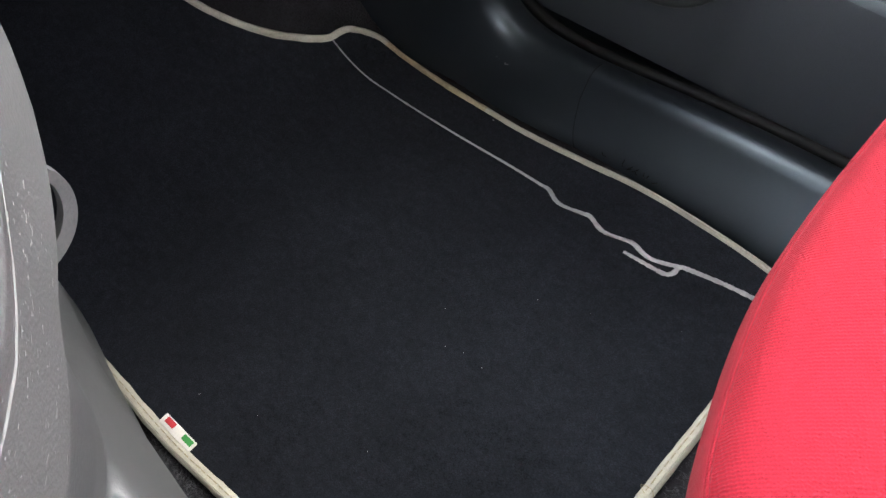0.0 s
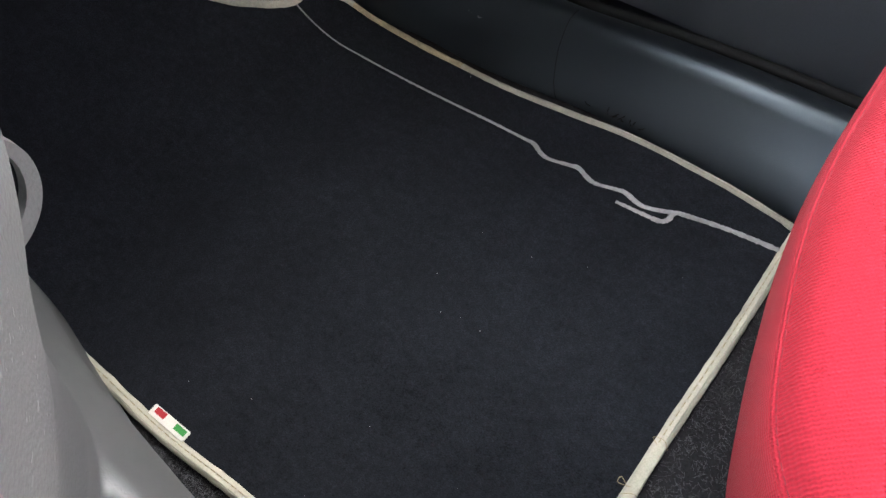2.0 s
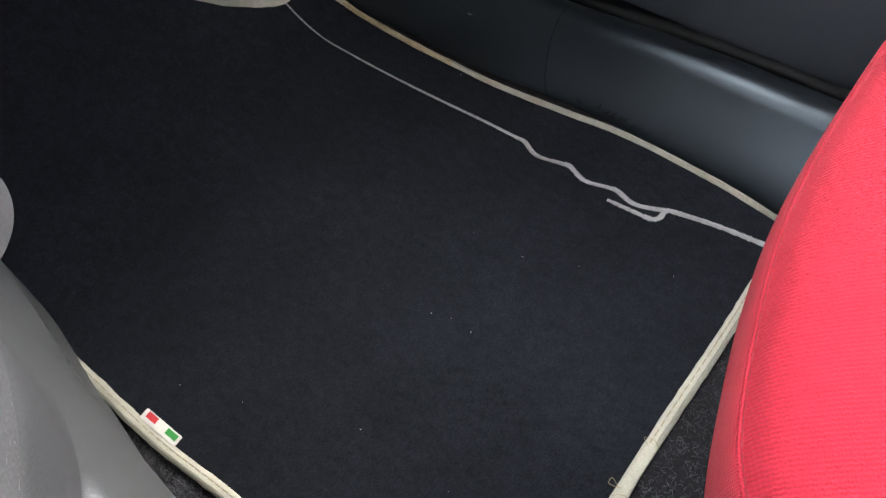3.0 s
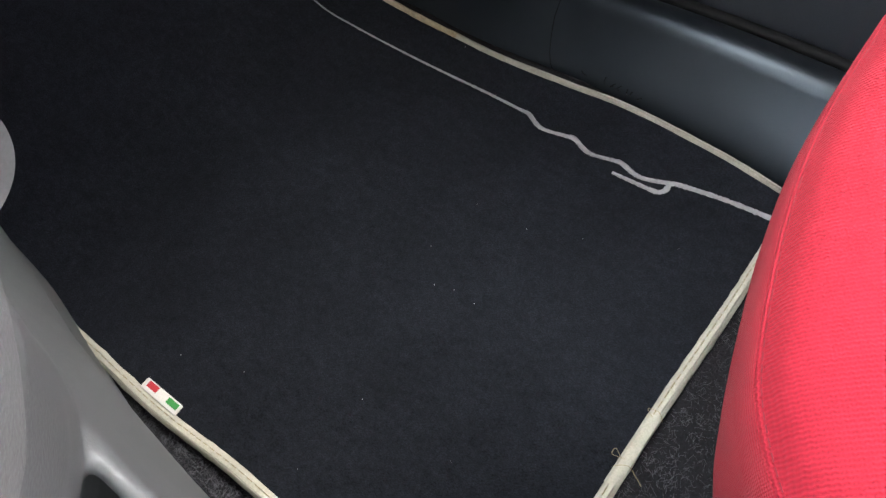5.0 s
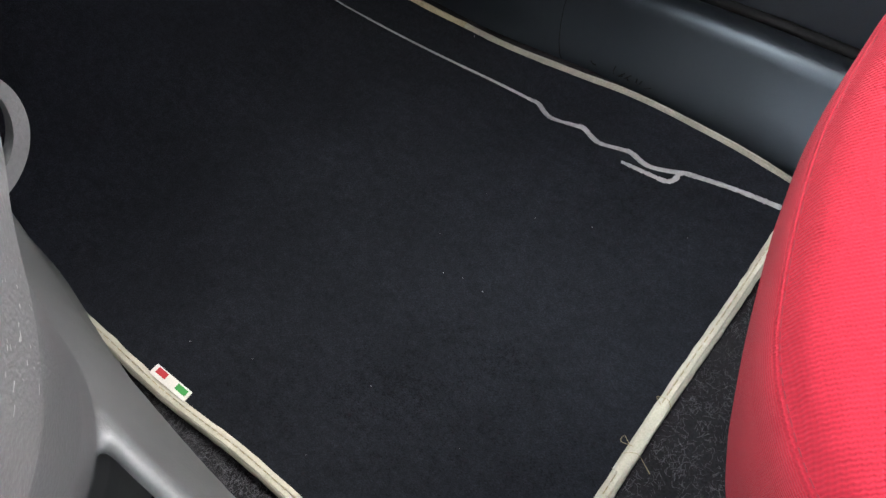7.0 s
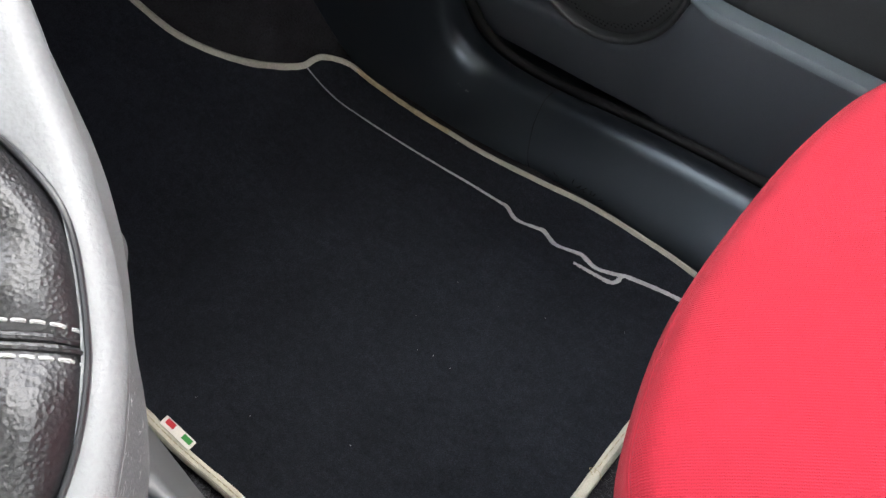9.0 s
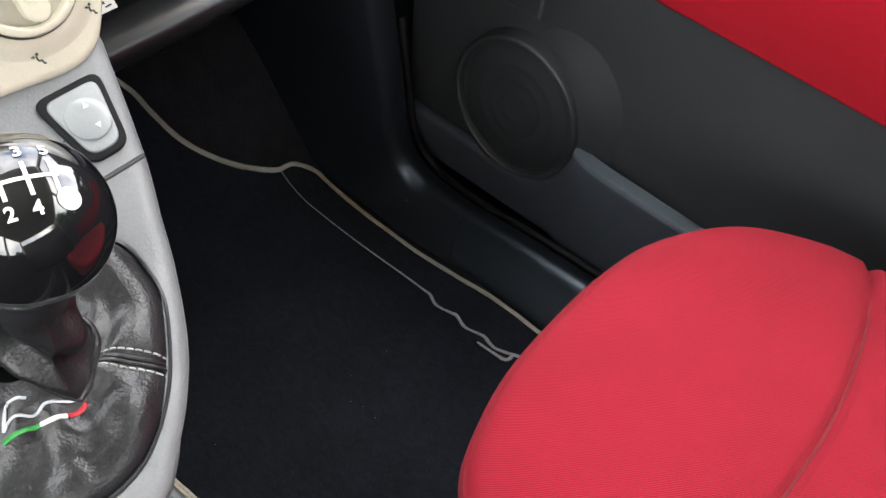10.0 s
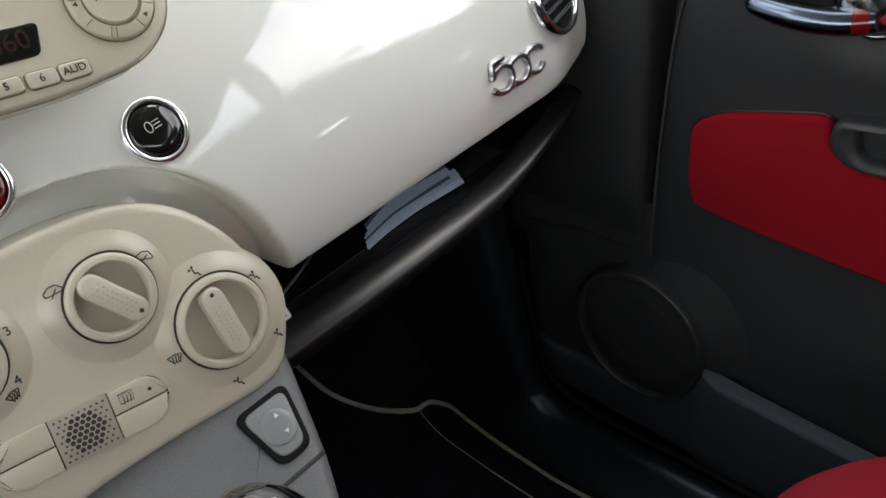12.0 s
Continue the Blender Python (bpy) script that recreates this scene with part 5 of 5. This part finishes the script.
for r in (0.0243, 0.0157):
    part("ring_gap", tube([rp.at(pad_c[0] + r * math.cos(t), pad_c[1] + r * math.sin(t), 0.0045 if r > 0.02 else 0.0070) for t in np.linspace(0, 2 * math.pi, 50, endpoint=False)], 0.0004, 5, True), DARKTHREAD, pad)
for t in (radians(a) for a in (-112, -68, -30, 15, 60, 120, 165, 205, 240)):
    part("key_gap", tube([rp.at(pad_c[0] + r * math.cos(t), pad_c[1] + r * math.sin(t), 0.0073) for r in (0.0168, 0.0228)], 0.0003, 5), DARKTHREAD, pad)
for t, turn in ((172, 90), (-50, 180)):
    a, b = pad_c[0] + 0.0197 * math.cos(radians(t)), pad_c[1] + 0.0197 * math.sin(radians(t))
    tri = [Vector((a + 0.0016 * math.cos(radians(turn + k * 120 + 90)), b + 0.0016 * math.sin(radians(turn + k * 120 + 90)))) for k in range(3)]
    part("arrow", plate(rp, tri, 0.0068, 0.0077, 0.0001, steps=1), INK, pad)
part("fascia_gap", tube([rp.at(p.x, p.y, 0.0) for p in offset(ccw(r_out), -0.0008)], 0.0005, 6, True), DARKTHREAD, radio)

# ---- climate panel ----
cp = Plane((0, 0.235, 0.506), (1, 0, 0), (0, 0.4, 1))
climate = thing("climate_panel", "ivory plastic climate control panel with rotary dials", "climate control")
c_half = [(0.094, 0.166), (0.142, 0.162), (0.173, 0.152), (0.195, 0.135), (0.211, 0.110), (0.218, 0.088), (0.2225, 0.062), (0.221, 0.040), (0.213, 0.024), (0.202, 0.012), (0.185, 0.007), (0.155, 0.010), (0.115, 0.015), (0.06, 0.018)]
c_out = curve(c_half + [(0.184 - x, b) for x, b in reversed(c_half[1:-2])], 4, True)
pts = ccw(c_out)
rows = [[cp.at(p.x, p.y, h) for p in offset(pts, d)] for d, h in ((0.0, -0.05), (0.0, -0.006), (0.0006, -0.003), (0.0025, -0.0008), (0.006, 0.0))]
panel = part("panel", loft(rows, True, True), CREAM, climate, "ivory plastic face", sharp=60)


def dial(a, b, turn, r=0.0235):
    """A raised round bezel, a sunk dish coloured darker for its shade and a dimpled finger bar across it."""
    mound = [(r + 0.0018 + 0.0150 * (1 - k / 10), -0.0006 + 0.0050 * smooth(k / 10)) for k in range(11)]
    d = part("dial", lathe(cp, a, b, mound + [(r + 0.0010, 0.0036), (r + 0.0004, 0.0036), (r, 0.0078), (r - 0.001, 0.0088), (r - 0.0038, 0.0088), (r - 0.0048, 0.0076),
                                      (r - 0.0052, 0.0020), (r - 0.0058, 0.0018)], 56), CREAM, climate, "round ivory dial", sharp=50)
    # shade inside the dish is painted by its darker ivory
    part("dish", lathe(cp, a, b, [(r - 0.0049, 0.0030), (r - 0.0055, -0.012), (r - 0.0075, -0.0165), (r - 0.011, -0.0180), (0.001, -0.0185)], 56), CREAMDARK, d, "deep ivory dish with shade in its colour", sharp=50)
    part("bezel_gap", tube([cp.at(a + (r + 0.0009) * math.cos(t), b + (r + 0.0009) * math.sin(t), 0.0043) for t in np.linspace(0, 2 * math.pi, 48, endpoint=False)], 0.0007, 5, True), INK, d)
    c, s = math.cos(turn), math.sin(turn)
    cap = []
    for t in np.linspace(-math.pi / 2, math.pi / 2, 9):
        cap.append((r * 0.56 + 0.0074 * math.cos(t), 0.0074 * math.sin(t)))
    for t in np.linspace(math.pi / 2, 3 * math.pi / 2, 9):
        cap.append((-r * 0.56 + 0.0074 * math.cos(t), 0.0074 * math.sin(t)))
    pts = [Vector((a + x * c - y * s, b + x * s + y * c)) for x, y in cap]
    grip = part("finger_bar", plate(cp, pts, -0.018, 0.0115, 0.0024, steps=4), CREAM, d, sharp=60)
    bm = bmesh.new()
    for i in range(-4, 5):
        for j in (-1, 0, 1):
            x, y = i * 0.0030 + 0.0015 * (j == 0), j * 0.0030
            sphere(cp.at(a + x * c - y * s, b + x * s + y * c, 0.0111), 0.0010, 8, bm)
    part("dimples", bm, CREAM, grip)
    part("pointer_dot", lathe(cp, a - r * 0.66 * c, b - r * 0.66 * s, [(0.0014, 0.0105), (0.0014, 0.0118), (0.0002, 0.0119)], 14), INK, grip)
    return d


dial(0.1300, 0.1140, radians(122), 0.0256)
dial(0.1798, 0.0640, radians(-88), 0.0302)
dial(0.0449, 0.1235, radians(60), 0.0243)


DIALS = ((0.1300, 0.1140, 0.0256), (0.1798, 0.0640, 0.0302), (0.0449, 0.1235, 0.0243))


def face_h(a, b):
    """The height of the panel's face, mounds included."""
    return max([0.0] + [-0.0006 + 0.0050 * smooth(1 - (math.hypot(a - x, b - y) - r - 0.0018) / 0.0150) for x, y, r in DIALS])


def icon(a, b, kind, turn=0.0):
    c, s = math.cos(turn), math.sin(turn)

    def spot(x, y):
        x, y = x * 0.82, y * 0.82
        p, q = a + x * c - y * s, b + x * s + y * c
        return cp.at(p, q, face_h(p, q) + 0.0002)

    def line(pts, r=0.0003):
        dense = [Vector(p).lerp(Vector(q), t) for p, q in zip(pts, pts[1:]) for t in (0.0, 0.34, 0.67)] + [Vector(pts[-1])]
        tube([spot(p.x, p.y) for p in dense], r * 1.25, 5, bm=bm)
    bm = bmesh.new()
    if kind == "car":
        line([(-0.006, -0.002), (-0.006, 0.001), (-0.002, 0.0035), (0.003, 0.0035), (0.006, 0.000), (0.006, -0.002), (-0.006, -0.002)])
        line([(-0.003, -0.004), (0.002, 0.001)])
    elif kind == "seat":
        sphere(spot(0.0002, 0.0040), 0.0009, 8, bm)
        line([(-0.0006, 0.0026), (-0.0002, -0.0008), (0.0020, -0.0012), (0.0024, -0.0036), (0.0036, -0.0038)], 0.00042)
        line([(-0.0040, 0.0034), (-0.0018, 0.0026)])
        line([(-0.0026, 0.0037), (-0.0018, 0.0026), (-0.0031, 0.0022)])
    elif kind == "screen":
        line([(-0.005, 0.002), (0.0, 0.0032), (0.005, 0.002), (0.0025, -0.003), (-0.0025, -0.003), (-0.005, 0.002)])
        for k in (-0.002, 0, 0.002):
            line([(k, -0.0045), (k - 0.0006, -0.002), (k + 0.0006, 0.0), (k, 0.002)])
    part("icon", bm, INK, panel)


icon(0.1055, 0.1335, "car")
icon(0.158, 0.1245, "car", -0.4)
icon(0.1793, 0.0999, "seat")
icon(0.2119, 0.0765, "seat")
icon(0.1430, 0.0605, "screen")
icon(0.1700, 0.0215, "seat")
icon(0.2085, 0.0330, "seat")
icon(0.0608, 0.0955, "screen", 0.2)
words("3", 0.0075, cp, 0.0757, 0.1275, face_h(0.0757, 0.1275) + 0.0008, INK, panel)
words("4", 0.0075, cp, 0.0664, 0.1016, face_h(0.0664, 0.1016) + 0.0008, INK, panel)
# oval row of buttons with the sensor grille in the middle
ov = Plane(cp.at(0.0800, 0.0545, 0.0), cp.u * 0.983 - cp.v * 0.17, cp.v)
L = 0.0498
oval = rounded([(-L, -0.0150), (L, -0.0150), (L, 0.0150), (-L, 0.0150)], 0.0150, 10)
row_part = part("button_plate", plate(ov, oval, -0.004, 0.0012, 0.0006), INK, climate, "oval row of buttons")
for side in (-1, 1):
    for b0, b1 in ((0.0004, 0.0152), (-0.0152, -0.0004)):
        seg = [(side * 0.0175, b0), (side * 0.0350, b0)]
        top = b1 > 0.01
        arc = [(side * (0.0350 + 0.0155 * math.sin(t)), (0.0155 * math.cos(t) if top else -0.0155 * math.cos(t))) for t in np.linspace(0, math.pi / 2, 8)]
        ptsb = [(side * 0.0175, 0.0152 if top else -0.0152)] + arc + [(side * 0.0505, 0.0005 if top else -0.0005), (side * 0.0175, 0.0005 if top else -0.0005)]
        part("button", plate(ov, [Vector(p) for p in ptsb], 0.0, 0.0030, 0.0008), CREAM, row_part)
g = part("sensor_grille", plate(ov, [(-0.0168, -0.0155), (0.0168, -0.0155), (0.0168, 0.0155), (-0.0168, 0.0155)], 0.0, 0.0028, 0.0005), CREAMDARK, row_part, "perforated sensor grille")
for j in range(-4, 5):
    for i in range(-4, 5):
        x, y = (i + 0.5 * (j % 2)) * 0.0035, j * 0.0031
        if abs(x) < 0.0155:
            deep = math.hypot(x, y) < 0.0118
            part("hole" if deep else "dimple", plate(ov, ring2d(x, y, 0.0015 if deep else 0.0008, 8), 0.002, 0.00305, 0.0001, steps=1), INK if deep else DARKGREY, g)
bm = tube([ov.at(0.0265 + x, 0.0085 + y, 0.0032) for x, y in ((-0.004, -0.003), (0.004, -0.003), (0.004, 0.003), (-0.004, 0.003))], 0.0003, 5, True)
for kx in (-0.002, 0, 0.002):
    tube([ov.at(0.0265 + kx, 0.0045, 0.0032), ov.at(0.0265 + kx + 0.0006, 0.0085, 0.0032), ov.at(0.0265 + kx, 0.0105, 0.0032)], 0.0003, 5, bm=bm)
part("icon", bm, INK, row_part)
part("lamp_dot", lathe(ov, 0.0405, 0.0065, [(0.0012, 0.0028), (0.0012, 0.0033), (0.0002, 0.0034)], 12), INK, row_part)

# ---- things on the shelf ----
papers = thing("paper_stack", "stack of folded bluish white papers tucked in the shelf", "papers")
rng = random.Random(3)
for i in range(7):
    x0, x1 = 0.350 + rng.uniform(-0.002, 0.002) + 0.0022 * i, 0.470 + rng.uniform(-0.006, 0.008)
    y0, z0 = 0.3215 + 0.0021 * i, 0.4813
    rows = []
    for k in range(13):
        x = x0 + (x1 - x0) * k / 12
        t = (x - 0.350) / 0.120
        bow = 0.0035 * math.sin(math.pi * t) + 0.0012 * math.sin(5 * t + i)
        hgt = (0.0050 + 0.0010 * i) * (0.55 + 0.45 * smoothstep(t * 2.5))
        rows.append([(x, y0 + bow, z0), (x, y0 + bow + hgt * 0.45, z0 + hgt * 0.6), (x, y0 + bow + hgt, z0 + hgt), (x, y0 + bow + hgt + 0.0007, z0 + hgt - 0.0003), (x, y0 + bow + hgt * 0.45 + 0.0008, z0 + hgt * 0.6 - 0.0003), (x, y0 + bow + 0.0009, z0)])
    if i in (2, 6):
        part("cover", loft(rows, True, True), COVER, papers, "dark blue cover")
    else:
        part("sheet", loft(rows, True, True), PAPER, papers)
cable = thing("cable", "thin black cable lying in the shelf", "cable")
part("lead", tube(curve([(0.235, 0.318, 0.4825), (0.26, 0.333, 0.4833), (0.30, 0.347, 0.486), (0.33, 0.362, 0.488), (0.40, 0.38, 0.485), (0.47, 0.36, 0.4833)], 10), 0.0018, 8), BLACK, cable)
tag = thing("paper_tag", "small white printed paper tag on the shelf", "tag")
tgp = Plane((0.241, 0.302, 0.4965), (0.9, 0.2, -0.1), (-0.1, 0.5, 0.8))
part("card", plate(tgp, rounded([(-0.010, -0.005), (0.009, -0.006), (0.009, 0.004), (-0.009, 0.005)], 0.001, 2), -0.0004, 0.0004, 0.0001), FLAGWHITE, tag)
bm = bar(tgp, -0.003, 0.0005, 0.009, 0.002, 0.0007)
bar(tgp, 0.003, -0.0025, 0.005, 0.0012, 0.0007, bm)
part("print", bm, INK, tag)

# ---- cabin shell ----
structure("ceiling", box((-0.56, -1.25, 1.165), (0.62, 0.27, 1.19), 0.004), HEADLINER, "pale grey cloth headlining", "headlining")
structure("floor_pan", box((-0.62, -1.36, -0.05), (0.74, 0.80, -0.025), 0.004), BLACK, "plain black floor pan under the carpet", "floor pan")
structure("wall_driver_side", box((-0.60, -1.3, -0.02), (-0.56, 0.78, 0.74), 0.004), DOORSKIN, "plain black driver side lining", "side wall")
structure("wall_passenger_side", box((0.705, -1.3, -0.03), (0.735, 0.80, 0.69), 0.004), DOORSKIN, "plain black passenger side wall", "side wall")
structure("wall_rear", box((-0.60, -1.34, -0.02), (0.735, -1.30, 1.04), 0.004), DOORSKIN, "plain black rear wall", "rear wall")
for name, a, b in (("pillar_a", (0.70, 0.70, 0.70), (0.655, 0.25, 1.16)), ("pillar_b", (0.705, -0.47, 0.66), (0.645, -0.25, 1.16)), ("pillar_c", (0.715, -1.27, 0.66), (0.675, -1.20, 1.16)),
                   ("pillar_d", (-0.57, 0.70, 0.70), (-0.53, 0.25, 1.16)), ("pillar_e", (-0.57, -0.62, 0.66), (-0.54, -0.60, 1.16)), ("pillar_f", (-0.57, -1.27, 0.66), (-0.54, -1.20, 1.16))):
    structure(name, tube([a, b], 0.024, 12, squash=1.0), HEADLINER, "pale grey window pillar", "pillar")
structure("trim_roof_rail", tube(curve([(0.655, 0.25, 1.165), (0.650, -0.2, 1.175), (0.648, -0.6, 1.175), (0.655, -1.2, 1.165)], 6), 0.022, 12), HEADLINER, "pale grey roof rail over the door window", "trim")
structure("wall_rear_quarter", box((0.690, -1.30, 0.688), (0.720, -0.66, 0.92), 0.004), DOORSKIN, "plain black rear quarter lining", "side wall")
# A-post filler between dashboard and door
rows = []
for z in np.linspace(0.245, 0.83, 40):
    x0 = 0.655 + 0.028 * (1 - smooth((z - 0.26) / 0.14))
    rows.append([(0.706, 0.243, z), (x0 + 0.014, 0.243, z), (x0 + 0.006, 0.246, z), (x0 + 0.002, 0.252, z), (x0, 0.260, z), (x0, 0.45, z), (x0, 0.74, z), (0.706, 0.74, z)])
structure("trim_front_post", loft(rows, True, True), DOORSKIN, "black plastic front post trim", "trim")

# ---- outside ----
bm = bmesh.new()
bmesh.ops.create_grid(bm, x_segments=2, y_segments=2, size=400, matrix=Matrix.Translation((0, 0, -0.35)))
structure("ground", bm, GRASS, "grassy ground outside the car", "ground")
rng = random.Random(21)


def tree(at, h):
    t = thing("tree", "leafy green tree beyond the car windows", "tree", group="trees outside")
    x, y = at
    part("trunk", tube(curve([(x, y, -0.35), (x + 0.1, y, h * 0.3), (x - 0.1, y + 0.1, h * 0.75)], 5), [0.22 - 0.018 * i for i in range(11)], 8), LEATHER, t)
    bm = bmesh.new()
    for i in range(2600):
        d = Vector((rng.gauss(0, 1), rng.gauss(0, 1), rng.gauss(0, 1))).normalized()
        d *= rng.uniform(0.35, 1.0) * (0.84 + 0.34 * noise.noise(d * 2.6 + Vector((x, y, 0))))
        p = Vector((x + d.x * h * 0.34, y + d.y * h * 0.34, h * 0.62 + d.z * h * 0.38))
        s = rng.uniform(0.15, 0.38)
        a, b = Vector((rng.gauss(0, 1), rng.gauss(0, 1), rng.gauss(0, 1))).normalized() * s, Vector((rng.gauss(0, 1), rng.gauss(0, 1), rng.gauss(0, 1))).normalized() * s
        bm.faces.new([bm.verts.new(q) for q in (p - a, p + b * 0.7, p + a, p - b * 0.7)])
    part("crown", bm, FOLIAGE, t)


for y, h in ((-37, 19.5), (-32.5, 18.5), (-28.5, 14.5), (-25, 16.5), (-21.5, 11.5), (-18, 8.6), (-15, 8.0), (-11.5, 6.5)):
    tree((15 + rng.uniform(-1.5, 1.5), y + rng.uniform(-0.6, 0.6)), h)
for i in range(7):
    tree((-14 + 4.6 * i + rng.uniform(-1, 1), -rng.uniform(18, 23)), rng.uniform(4.5, 7))
